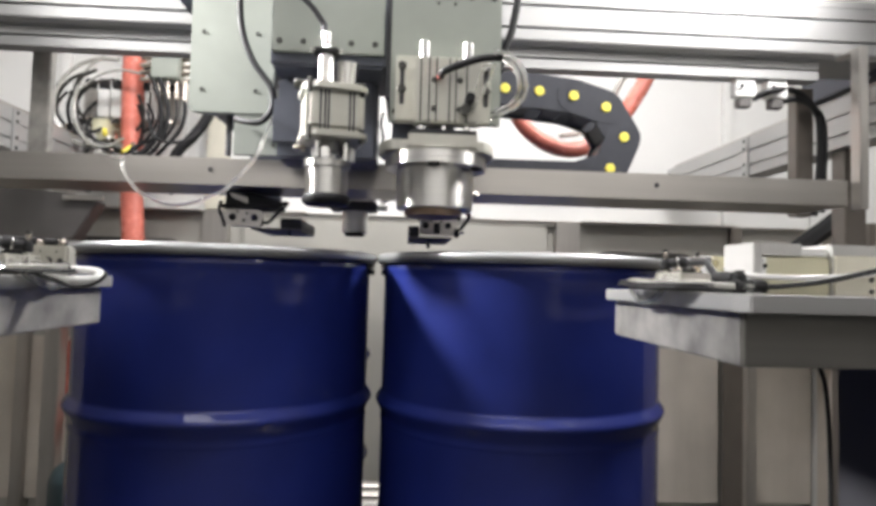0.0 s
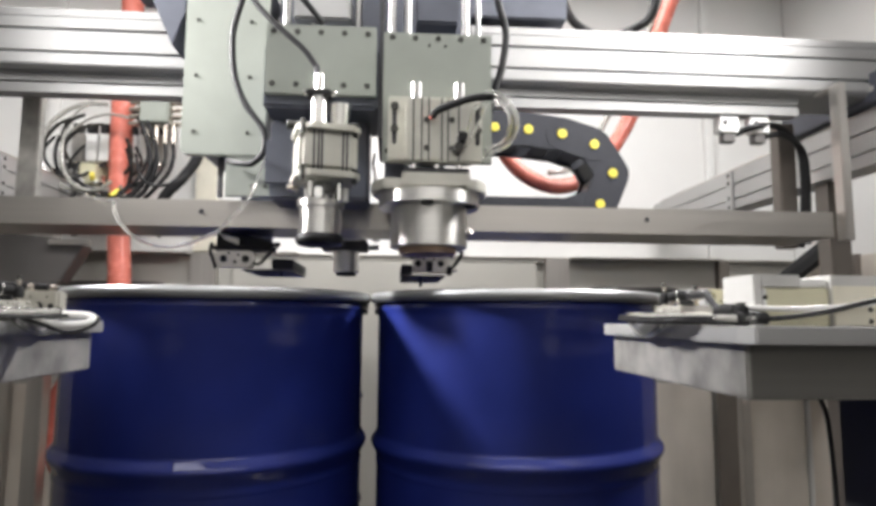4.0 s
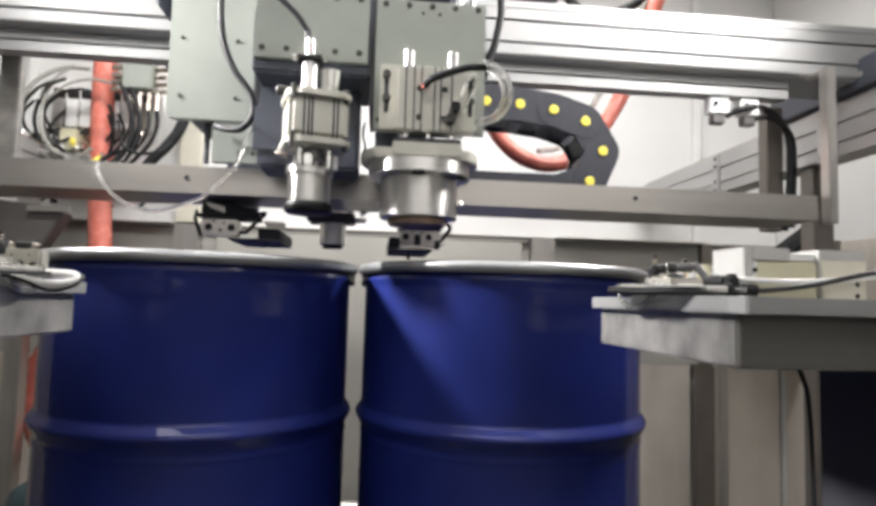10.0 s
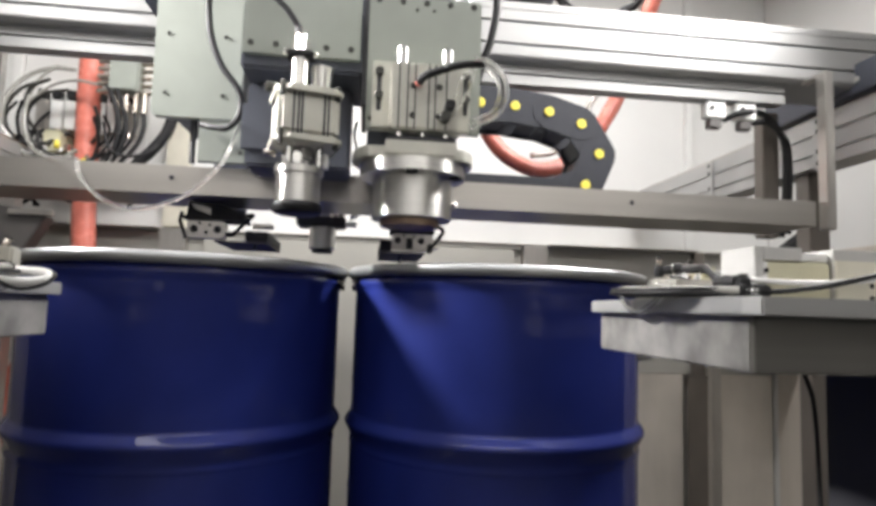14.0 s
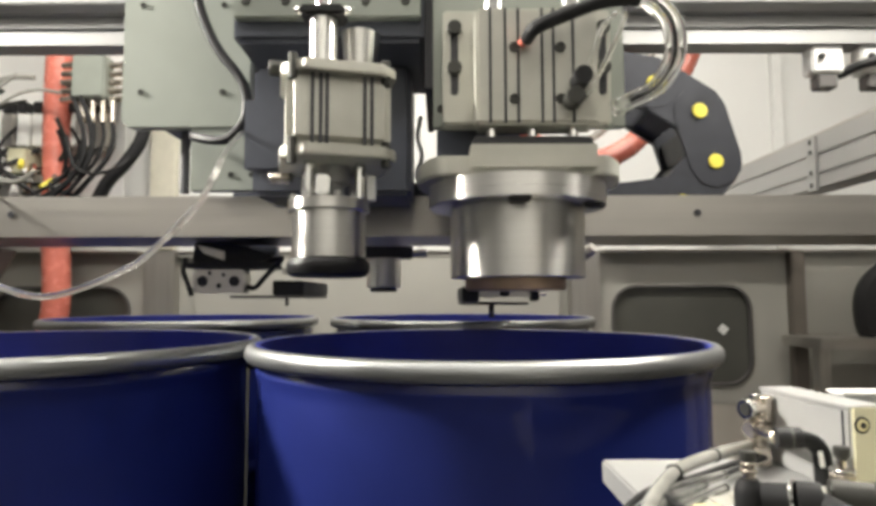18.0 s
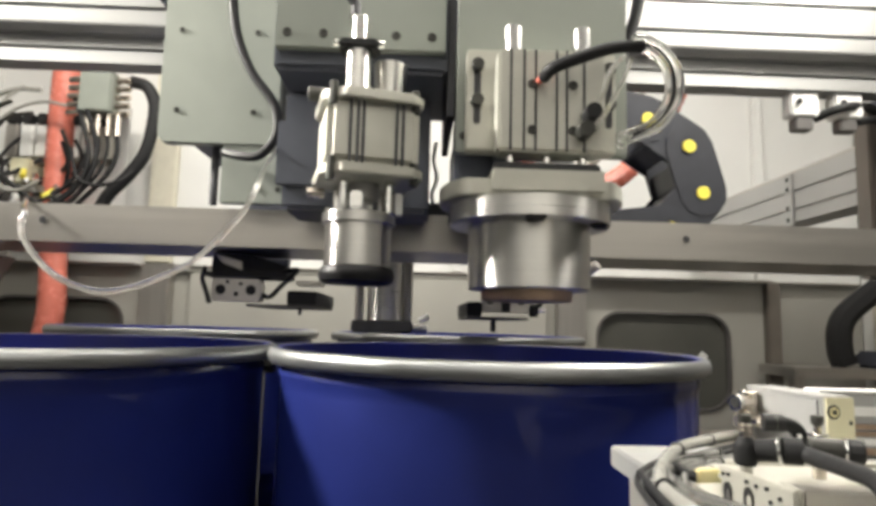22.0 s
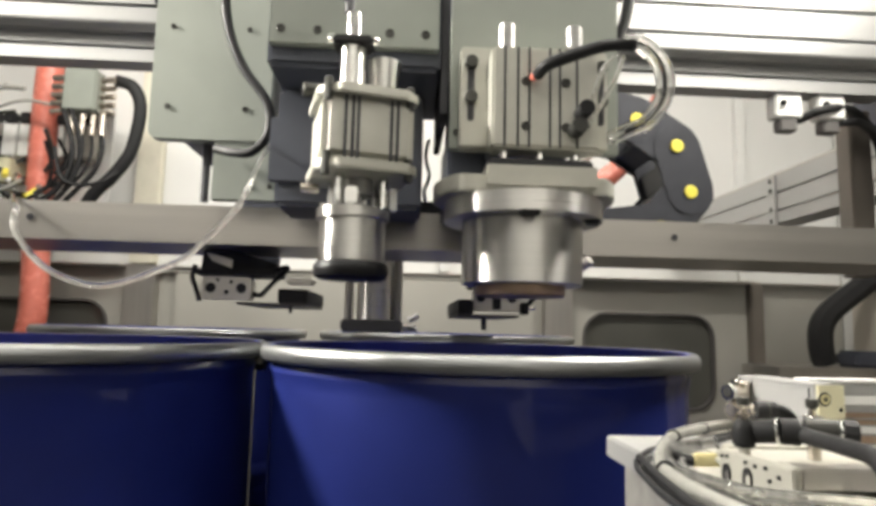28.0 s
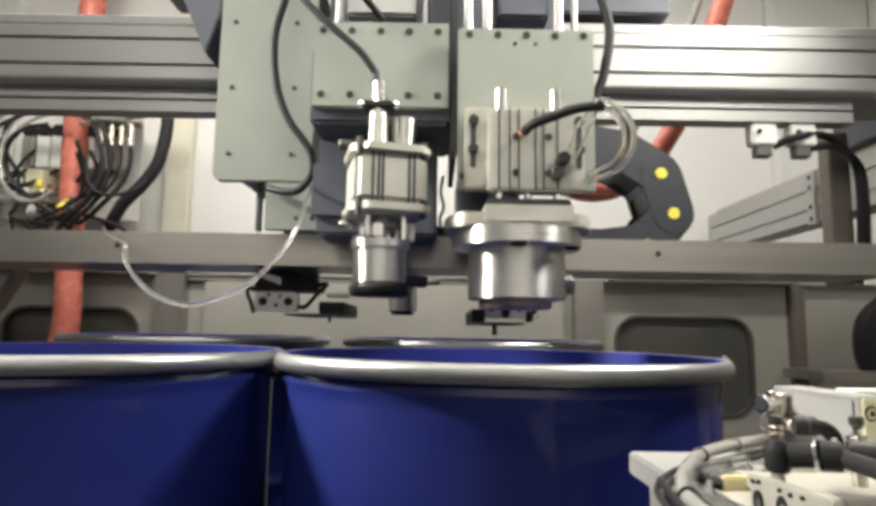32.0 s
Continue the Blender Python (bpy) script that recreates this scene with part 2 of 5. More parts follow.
def join(bm, own):
    if bm is None:
        return own
    tmp = bpy.data.meshes.new("tmp")
    own.to_mesh(tmp)
    own.free()
    bm.from_mesh(tmp)
    bpy.data.meshes.remove(tmp)
    return bm


def turned(bm, m):
    bmesh.ops.transform(bm, matrix=m, verts=bm.verts)
    return bm


def about(x, y, z, rx=0, ry=0, rz=0):
    return Matrix.Translation((x, y, z)) @ pose(0, 0, 0, rx, ry, rz) @ Matrix.Translation((-x, -y, -z))


def bm_lathe(profile, x, y, n=48, bm=None, closed=False):
    """A turned shape round the upright axis at x, y; profile of (radius, z)."""
    own = bmesh.new()
    rings = []
    for r, z in profile:
        if r < 1e-5:
            rings.append([own.verts.new((x, y, z))])
        else:
            rings.append([own.verts.new((x + r * math.cos(2 * math.pi * k / n), y + r * math.sin(2 * math.pi * k / n), z)) for k in range(n)])
    pairs = list(zip(rings, rings[1:])) + ([(rings[-1], rings[0])] if closed else [])
    for a, b in pairs:
        for k in range(n):
            j = (k + 1) % n
            if len(a) == 1 and len(b) == 1:
                continue
            if len(a) == 1:
                own.faces.new((a[0], b[j], b[k]))
            elif len(b) == 1:
                own.faces.new((a[k], a[j], b[0]))
            else:
                own.faces.new((a[k], a[j], b[j], b[k]))
    return join(bm, own)


def bm_rod(a, b, r, n=16, bm=None, r2=None, bevel=0.0):
    """A round rod from a to b with closed, slightly broken ends."""
    a, b = Vector(a), Vector(b)
    long = (b - a).length
    r2 = r if r2 is None else r2
    e = min(bevel or r * 0.12, long * 0.3)
    own = bm_lathe([(0, 0), (r - e, 0), (r, e), (r2, long - e), (r2 - e, long), (0, long)], 0, 0, n)
    turned(own, Matrix.Translation(a) @ (b - a).to_track_quat("Z", "Y").to_matrix().to_4x4())
    return join(bm, own)


def bm_tube(points, r, n=10, steps=6, bm=None, ribs=0.0):
    """A hose along a smooth line through the points."""
    p = [Vector(q) for q in points]
    p = [2 * p[0] - p[1]] + p + [2 * p[-1] - p[-2]]
    line = []
    for k in range(1, len(p) - 2):
        for s in range(steps):
            u = s / steps
            a, b, c, d = p[k - 1], p[k], p[k + 1], p[k + 2]
            line.append(0.5 * (2 * b + (c - a) * u + (2 * a - 5 * b + 4 * c - d) * u * u + (3 * b - a - 3 * c + d) * u ** 3))
    line.append(p[-2])
    own = bmesh.new()
    rings, side = [], None
    for k, q in enumerate(line):
        way = (line[min(k + 1, len(line) - 1)] - line[max(k - 1, 0)]).normalized()
        if side is None:
            side = way.orthogonal().normalized()
        side = (side - way * side.dot(way)).normalized()
        up = way.cross(side)
        rr = r * (1 + ribs * (k % 2))
        rings.append([own.verts.new(q + rr * (math.cos(2 * math.pi * j / n) * side + math.sin(2 * math.pi * j / n) * up)) for j in range(n)])
    for a, b in zip(rings, rings[1:]):
        for j in range(n):
            own.faces.new((a[j], a[(j + 1) % n], b[(j + 1) % n], b[j]))
    own.faces.new(rings[0][::-1])
    own.faces.new(rings[-1])
    return join(bm, own)


def bm_poly(points, axis, a, b, bevel=0.0, bm=None):
    """A flat outline pushed from a to b along an axis. axis y: points are x, z; axis x: y, z; axis z: x, y."""
    own = bmesh.new()

    def at(p, d):
        return {"y": (p[0], d, p[1]), "x": (d, p[0], p[1]), "z": (p[0], p[1], d)}[axis]

    lo = [own.verts.new(at(p, a)) for p in points]
    hi = [own.verts.new(at(p, b)) for p in points]
    n = len(points)
    own.faces.new(lo[::-1])
    own.faces.new(hi)
    for k in range(n):
        own.faces.new((lo[k], lo[(k + 1) % n], hi[(k + 1) % n], hi[k]))
    bmesh.ops.recalc_face_normals(own, faces=own.faces)
    if bevel:
        bmesh.ops.bevel(own, geom=own.edges[:], offset=bevel, segments=2, affect="EDGES", clamp_overlap=True)
    return join(bm, own)


def rounded(x0, x1, z0, z1, r, n=6):
    out = []
    for cx, cz, a in ((x1 - r, z1 - r, 0), (x0 + r, z1 - r, 90), (x0 + r, z0 + r, 180), (x1 - r, z0 + r, 270)):
        out += [(cx + r * math.cos(radians(a + 90 * k / n)), cz + r * math.sin(radians(a + 90 * k / n))) for k in range(n + 1)]
    return out


BOLTS = {}


def bolt(parent, x, y, z, r=0.0055, way="front", material=None, name="bolt"):
    """A socket-head screw set in a face; alike ones share a mesh."""
    material = material or M["bolt"]
    key = (round(r, 4), way, material.name, name)
    if key not in BOLTS:
        prof = [(0, 0.0004), (r * 0.5, 0.0004), (r * 0.56, 0.0016), (r * 0.88, 0.0016), (r, 0.0008), (r, -0.003)]
        bm = bm_lathe(prof[::-1], 0, 0, 12)
        turn = {"front": pose(0, 0, 0, 90), "up": Matrix(), "left": pose(0, 0, 0, 0, -90, 0), "right": pose(0, 0, 0, 0, 90, 0)}[way]
        turned(bm, turn)
        me = bpy.data.meshes.new(name)
        bm.to_mesh(me)
        bm.free()
        me.materials.append(material)
        BOLTS[key] = me
    ob = new(name, BOLTS[key])
    ob.parent = parent
    ob.location = Vector((x, y, z)) - ORIGIN[parent.name]
    return ob


def slotted(name, x0, x1, y0, y1, z0, z1, slots, parent, material, axis="x", depth=0.008, half=0.004):
    """An extruded aluminium profile with open grooves in its front face."""
    pts = []
    if axis == "x":
        pts = [(y1, z0), (y1, z1), (y0, z1)]
        for s in sorted(slots, reverse=True):
            pts += [(y0, s + half), (y0 + depth, s + half), (y0 + depth, s - half), (y0, s - half)]
        pts += [(y0, z0)]
        return part(name, bm_poly(pts, "x", x0, x1), material, parent)
    sgn = 1 if x1 > x0 else -1
    pts = [(x1, z0), (x1, z1), (x0, z1)]
    for s in sorted(slots, reverse=True):
        pts += [(x0, s + half), (x0 + sgn * depth, s + half), (x0 + sgn * depth, s - half), (x0, s - half)]
    pts += [(x0, z0)]
    return part(name, bm_poly(pts, "y", y0, y1), material, parent)


# ---- setting ----
def setting(name, bm, material, label, category):
    ob = part(name, bm, material, None, label, smooth=False)
    ob["category"], ob["kind"] = category, "structure"
    ORIGIN[ob.name] = Vector((0, 0, -Z0))
    return ob


floor = setting("floor", bm_box(-6, 6, -6, 2.2, -Z0 - 0.1, -Z0), M["floor"], "grey painted concrete floor of the hall", "floor")
setting("ceiling", bm_box(-6, 6, -6, 2.2, 2.9, 3.0), M["wall"], "white ceiling of the production hall", "ceiling")
setting("wall_south", bm_box(-6, 6, -6.1, -6, 0.12, 3.0), M["hall"], "grey hall wall", "wall")
setting("wall_north", bm_box(-6, 6, 2.2, 2.3, -Z0, 3.0), M["hall"], "grey hall wall behind the machine", "wall")
setting("wall_west", bm_box(-6.1, -6, -6, 2.2, 0.12, 3.0), M["hall"], "grey hall wall", "wall")
setting("wall_east", bm_box(6, 6.1, -6, 2.2, 0.12, 3.0), M["hall"], "grey hall wall", "wall")
setting("wall_south_lower", bm_box(-6, 6, -6.1, -6, -Z0, 0.12), M["dado"], "grey painted lower hall wall", "wall")
setting("wall_west_lower", bm_box(-6.1, -6, -6, 2.2, -Z0, 0.12), M["dado"], "grey painted lower hall wall", "wall")
setting("wall_east_lower", bm_box(6, 6.1, -6, 2.2, -Z0, 0.12), M["dado"], "grey painted lower hall wall", "wall")
setting("ceiling_enclosure", bm_box(-2.0, 2.0, -0.62, 1.62, 1.75, 1.79), M["wall"], "white roof panel of the machine enclosure", "ceiling")
setting("wall_enclosure_west", bm_box(-2.0, -1.96, 0.25, 1.5, -Z0, 1.75), M["wall"], "white side panel of the enclosure", "wall")
setting("wall_enclosure_east", bm_box(1.96, 2.0, 0.25, 1.5, -Z0, 1.75), M["wall"], "white side panel of the enclosure", "wall")
YW = 1.446
setting("wall_rear_upper", bm_box(-1.96, 1.96, YW + 0.06, YW + 0.12, 0.236, 1.75), M["wall"], "bright white upper rear panel", "wall")
rear = setting("wall_rear_lower", bm_box(-1.96, 1.96, YW + 0.06, YW + 0.12, -Z0, 0.232), M["sheet"], "grey sheet-metal lower rear wall with windows", "wall")
for a, b in ((-1.6, -1.55), (-0.838, -0.73), (0.738, 0.847), (1.55, 1.602)):
    part("post", bm_box(a, b, YW, YW + 0.058, -Z0, 0.226, 0.004), M["steel_v"] if a < 1 else M["brown"], rear, "brushed stainless upright post" if a < 1 else "steel upright post, shade painted in brown")
part("wide_post", bm_box(-0.838, -0.742, YW + 0.02, YW + 0.058, 0.24, 1.745, 0.004), M["ivory"], rear, "pale beige upright post")
for x in (-1.47, 1.548, 0.35):
    part("upper_post", bm_box(x - 0.018, x + 0.018, YW + 0.03, YW + 0.058, 0.24, 1.745, 0.003), M["white"], rear, "white upright seam profile")
part("header_strip", bm_box(-1.95, 1.95, YW + 0.02, YW + 0.055, 0.2265, 0.2345, 0.002), M["steel"], rear, "thin stainless seam strip")
# ledges that shade the window panels
for x0, x1 in ((0.849, 1.548), (-1.548, -0.84)):
    part("drip_ledge", bm_box(x0, x1, YW - 0.055, YW + 0.029, 0.2245, 0.2305, 0.0015), M["steel"], rear, "thin stainless drip ledge")
# centre panel with a folded frame
part("centre_panel", bm_box(-0.66, 0.70, YW + 0.02, YW + 0.056, -Z0 + 0.1, 0.206, 0.006), M["sheet"], rear, "light grey removable panel")
part("centre_rail", bm_box(-0.728, 0.736, YW + 0.03, YW + 0.056, 0.209, 0.225, 0.003), M["sheet"], rear, "grey folded rail")
for x0, x1, wx0, wx1 in ((0.849, 1.548, 0.9, 1.405), (-1.548, -0.84, -1.405, -0.905)):
    # a steel panel, cut open for its window
    out = [(x0, -0.335), (x1, -0.335), (x1, 0.224), (x0, 0.224)]
    hole = rounded(wx0, wx1, -0.26, 0.096, 0.085)
    bm = bmesh.new()
    lo = [bm.verts.new((p[0], YW + 0.03, p[1])) for p in out]
    hi = [bm.verts.new((p[0], YW + 0.03, p[1])) for p in hole]
    edges = [bm.edges.new((q[k], q[(k + 1) % len(q)])) for q in (lo, hi) for k in range(len(q))]
    bmesh.ops.triangle_fill(bm, use_beauty=True, edges=edges)
    for f in [f for f in bm.faces if wx0 + 0.01 < f.calc_center_median().x < wx1 - 0.01 and -0.25 < f.calc_center_median().z < 0.086 and all(v in hi for v in f.verts)]:
        bm.faces.remove(f)
    made = bmesh.ops.extrude_face_region(bm, geom=bm.faces[:])
    bmesh.ops.translate(bm, verts=[v for v in made["geom"] if isinstance(v, bmesh.types.BMVert)], vec=(0, 0.026, 0))
    part("window_panel", bm, M["sheet"], rear, "grey panel round a rounded window")
    part("window_pane", bm_poly(rounded(wx0, wx1, -0.26, 0.096, 0.085), "y", YW + 0.046, YW + 0.052), M["glass"], rear, "dark tinted window pane")
    inner, outer = rounded(wx0 + 0.001, wx1 - 0.001, -0.259, 0.095, 0.084), rounded(wx0 - 0.009, wx1 + 0.009, -0.269, 0.105, 0.093)
    bm = bmesh.new()
    a = [bm.verts.new((p[0], YW + 0.022, p[1])) for p in inner]
    b = [bm.verts.new((p[0], YW + 0.022, p[1])) for p in outer]
    c = [bm.verts.new((p[0], YW + 0.045, p[1])) for p in inner]
    d = [bm.verts.new((p[0], YW + 0.03, p[1])) for p in outer]
    n = len(a)
    for k in range(n):
        j = (k + 1) % n
        bm.faces.new((a[k], a[j], b[j], b[k]))
        bm.faces.new((a[k], a[j], c[j], c[k]))
        bm.faces.new((b[k], b[j], d[j], d[k]))
    part("window_seal", bm, M["umber"], rear, "dark rubber window seal")
for a, b in ((0.85, 1.509), (1.63, 1.95), (-1.95, -0.85)):
    part("lower_panel", bm_box(a, b, YW + 0.03, YW + 0.056, -Z0 + 0.1, -0.3362, 0.002), M["beige"], rear)
part("broad_post", bm_box(1.512, 1.627, YW - 0.012, YW - 0.0005, -Z0, -0.337, 0.003), M["brown"], rear, "steel upright post, shade painted in brown")

# lower lining of the two side panels, with an upright post each
for s in (-1, 1):
    for y0, y1 in ((1.13, 1.43), (0.66, 1.07), (0.27, 0.60)):
        part("side_lining", bm_box(min(s * 1.945, s * 1.958), max(s * 1.945, s * 1.958), y0, y1, -Z0 + 0.05, 0.22, 0.003), M["beige"], rear, "dull beige side lining")
    for y in (1.10, 0.63):
        part("side_post", bm_box(min(s * 1.925, s * 1.957), max(s * 1.925, s * 1.957), y - 0.028, y + 0.028, -Z0, 0.226, 0.003), M["brown"] if s > 0 else M["steel_v"], rear, "steel upright post, shade painted in brown" if s > 0 else "stainless upright post")

# ---- drums ----
PITCH, RB, H = 0.607, 0.2865, 0.88


def drum(x, y, label, up=0.0):
    """An open drum; up: how much taller it stands than the front ones."""
    d = thing("steel_drum", x, y, -H, label, "drum", "open blue drums on the pallet conveyor")
    hoop = lambda z: [(RB, z - 0.043), (RB + 0.0012, z - 0.039), (RB + 0.0017, z - 0.036), (RB + 0.0013, z - 0.033), (RB + 0.0003, z - 0.028), (RB + 0.0010, z - 0.022), (RB + 0.0062, z - 0.011), (RB + 0.0100, z - 0.0045), (RB + 0.0116, z), (RB + 0.0112, z + 0.004), (RB + 0.0090, z + 0.0085), (RB + 0.0022, z + 0.0175), (RB + 0.0006, z + 0.021), (RB, z + 0.025)]
    prof = [(0, -H + 0.02), (RB - 0.02, -H + 0.02), (RB + 0.006, -H), (RB + 0.006, -H + 0.014), (RB, -H + 0.02)]
    prof += hoop(-0.60) + hoop(-0.299)
    prof += [(RB, -0.05), (RB + 0.001, -0.04), (RB + 0.003, -0.034), (RB + 0.003, -0.03), (RB + 0.001, -0.025), (RB, -0.018)]
    prof = [(r, q + up) if q > -H + 0.021 else (r, q) for r, q in prof]
    part("body", bm_lathe(prof, x, y, 96), M["drum"], d, "glossy navy painted wall with rolling hoops")
    part("lining", bm_lathe([(RB + 0.003, up - 0.0006), (RB - 0.001, up - 0.0012), (RB - 0.0015, up - 0.004), (RB - 0.0015, -H + 0.024), (0, -H + 0.024)], x, y, 72), M["drum_in"], d, "dark blue inner lacquer")
    ring = [(RB + 0.0082 + 0.0082 * math.cos(2 * math.pi * k / 16), up - 0.0105 + 0.0105 * math.sin(2 * math.pi * k / 16)) for k in range(16)]
    part("rim", bm_lathe(ring, x, y, 96, closed=True), M["rim"], d, "bare rolled steel rim")
    if y == 0:
        # bolt lug of the locking ring, in the gap between the drums
        e = 1 if x < 0 else -1
        part("ring_lug", bm_box(min(e * -0.019, e * -0.008) , max(e * -0.019, e * -0.008), 0.035, 0.06, -0.044, -0.014, 0.002), M["black"], d, "black locking ring lug")
        part("lug_bolt", bm_rod((e * -0.0125, 0.03, -0.029), (e * -0.0125, 0.035, -0.029), 0.005, 8), M["steel"], d)
    return d


for x, y, text, up in ((-PITCH / 2, 0, "front", 0.0), (PITCH / 2, 0, "front", 0.0), (-PITCH / 2 - 0.035, PITCH + 0.008, "rear", 0.013), (PITCH / 2, PITCH, "rear", 0.013)):
    drum(x, y, "open navy blue steel drum in the %s row" % text, up)

# roller conveyor that carries the drums
conv = thing("roller_conveyor", 0, 0.3, -Z0, "steel roller conveyor under the four drums", "conveyor")
for x in (-0.68, 0.68):
    part("side_beam", bm_box(x - 0.03, x + 0.03, -0.45, 1.35, -H - 0.12, -H - 0.01, 0.004), M["steel"], conv)
    for y in (-0.35, 1.2):
        part("leg", bm_box(x - 0.025, x + 0.025, y - 0.025, y + 0.025, -Z0, -H - 0.12, 0.003), M["steel_v"], conv)
roll = None
for k in range(17):
    y = -0.4 + 0.105 * k
    if roll is None:
        roll = part("roller", bm_rod((-0.65, y, -H - 0.0385), (0.65, y, -H - 0.0385), 0.038, 20), M["steel"], conv, "steel roller")
    else:
        o = new("roller", roll.data)
        o.parent, o.location = conv, (0, 0.105 * k, 0)


# ---- side tables ----
def side_table(s, name_label):
    t = thing("side_table", s * 0.62, -0.6, -Z0, name_label, "machine table", "tables beside the drums")
    xs = sorted((s * 0.364, s * 1.15))
    outline = [(s * x, y) for x, y in ((0.364, -0.40), (0.364, -0.765), (0.371, -0.785), (1.15, -0.785), (1.15, -0.40))]
    part("table_top", bm_poly(outline, "z", -0.0745, -0.058, 0.0015), M["alu"], t, "thick pale aluminium top plate")
    xs = sorted((s * 0.377, s * 1.13))
    part("apron", bm_box(xs[0], xs[1], -0.758, -0.405, -0.126, -0.0748, 0.002), M["stained"], t, "brushed stainless box apron")
    # added skin over the apron; its dark colour imitates the dim hall reflected there
    part("front_panel", bm_box(xs[0] + 0.003, xs[1] - 0.003, -0.7605, -0.7582, -0.1245, -0.0752, 0.0006), M["front"], t, "brushed front panel with a dark reflection painted in")
    xs = sorted((s * 0.69, s * 1.10))
    part("pedestal", bm_box(xs[0], xs[1], -0.7, -0.45, -Z0, -0.1265, 0.004), M["dark"], t, "black painted pedestal")
    return t


side_table(1, "stainless side table with pneumatic fittings on it")
side_table(-1, "stainless side table with a clamp unit on it")
part("paper_mark", turned(bm_box(1.296, 1.326, YW + 0.041, YW + 0.0445, -0.077, -0.047), about(1.311, 0, -0.062, 0, 38, 0)), M["white"], rear, "small white paper mark")


# ---- gantry beam: profiles, tray, hanging switches ----
MOVE_BEAM, MOVE_CARRIAGE = [], []
beam = thing("gantry_beam", 0.1, 0.25, 0.45, "silver aluminium gantry beam with a stainless cable tray", "gantry beam")
MOVE_BEAM.append(beam)
front = [(0.25, 0.5125), (0.25, 0.652), (0.108, 0.6575), (0.105, 0.655)]
for q in (0.6365, 0.607, 0.5525):
    half, deep = (0.0012, 0.002) if q == 0.6365 else (0.0036, 0.012)
    front += [(0.105, q + half), (0.105 + deep, q + half), (0.105 + deep, q - half), (0.105, q - half)]
front += [(0.105, 0.527), (0.109, 0.520), (0.117, 0.5125)]
part("upper_profile", bm_poly(front, "x", -1.75, 1.75), M["alu"], beam, "wide grooved aluminium profile")
slotted("lower_profile", -1.22, 1.062, 0.13, 0.172, 0.4646, 0.512, (0.4895,), beam, M["alu"], depth=0.010, half=0.0032)
part("top_rail", bm_box(-1.7, 1.7, 0.16, 0.20, 0.6555, 0.672, 0.003), M["steel"], beam, "hardened steel guide rail")
# folded tray: front, floor, back lip
tray = part("cable_tray", bm_poly([(0.055, 0.205), (0.055, 0.146), (0.235, 0.146), (0.235, 0.175), (0.232, 0.175), (0.232, 0.149), (0.058, 0.149), (0.058, 0.205)], "x", -1.55, 1.0805), M["tray"], beam, "folded brushed stainless cable tray")
for x in (-1.2, -0.375, 0.628):
    bolt(tray, x, 0.0548, 0.179, 0.0055, name="hole_plug", material=M["dark"])
for x in (-1.4, -0.862):
    part("tray_hanger", bm_box(x - 0.023, x + 0.023, 0.2505, 0.28, 0.15, 0.62, 0.003), M["stained"], beam)
for x, z in ((0.882, 0.4645), (0.962, 0.4645)):
    sw = part("limit_switch", bm_box(x - 0.026, x + 0.026, 0.135, 0.165, z - 0.046, z - 0.0005, 0.003), M["white"], beam, "small pale limit switch")
    part("switch_foot", bm_box(x - 0.016, x + 0.016, 0.138, 0.162, z - 0.070, z - 0.0465, 0.002), M["umber"], sw)
    part("switch_lever", bm_rod((x - 0.012, 0.1345, z - 0.02), (x - 0.012, 0.1295, z - 0.02), 0.005), M["black"], sw)
part("switch_cable", bm_tube([(0.905, 0.15, 0.418), (0.945, 0.13, 0.4335), (1.03, 0.17, 0.448), (1.15, 0.27, 0.43), (1.165, 0.275, 0.35), (1.16, 0.28, 0.21), (1.16, 0.29, 0.15)], 0.008), M["black"], beam, "black switch cable")
part("switch_cable", bm_tube([(0.98, 0.15, 0.415), (1.05, 0.18, 0.43), (1.175, 0.285, 0.42), (1.185, 0.285, 0.33), (1.18, 0.29, 0.16)], 0.008), M["black"], beam, "black switch cable")
part("cable_duct", bm_box(1.118, 1.165, 0.30, 0.345, 0.15, 0.502, 0.003), M["brown"], beam, "brown-grey steel cable duct")
for s in (-1, 1):
    part("end_truck", bm_box(min(s * 1.235, s * 1.30), max(s * 1.235, s * 1.30), -0.12, 0.46, 0.496, 0.572, 0.003), M["navy"], beam, "dark linear guide truck")
    for y in (-0.06, 0.0, 0.1, 0.16, 0.43):
        bolt(beam, s * 1.2345, y, 0.53, 0.008, way="left" if s > 0 else "right", material=M["steel"])

part("end_bracket", bm_poly([(0.052, 0.135), (0.052, 0.5035), (0.104, 0.5035), (0.104, 0.512), (0.02, 0.512), (0.02, 0.135)], "x", 1.0845, 1.106, 0.002), M["steel_v"], beam, "stainless bracket at the tray end")

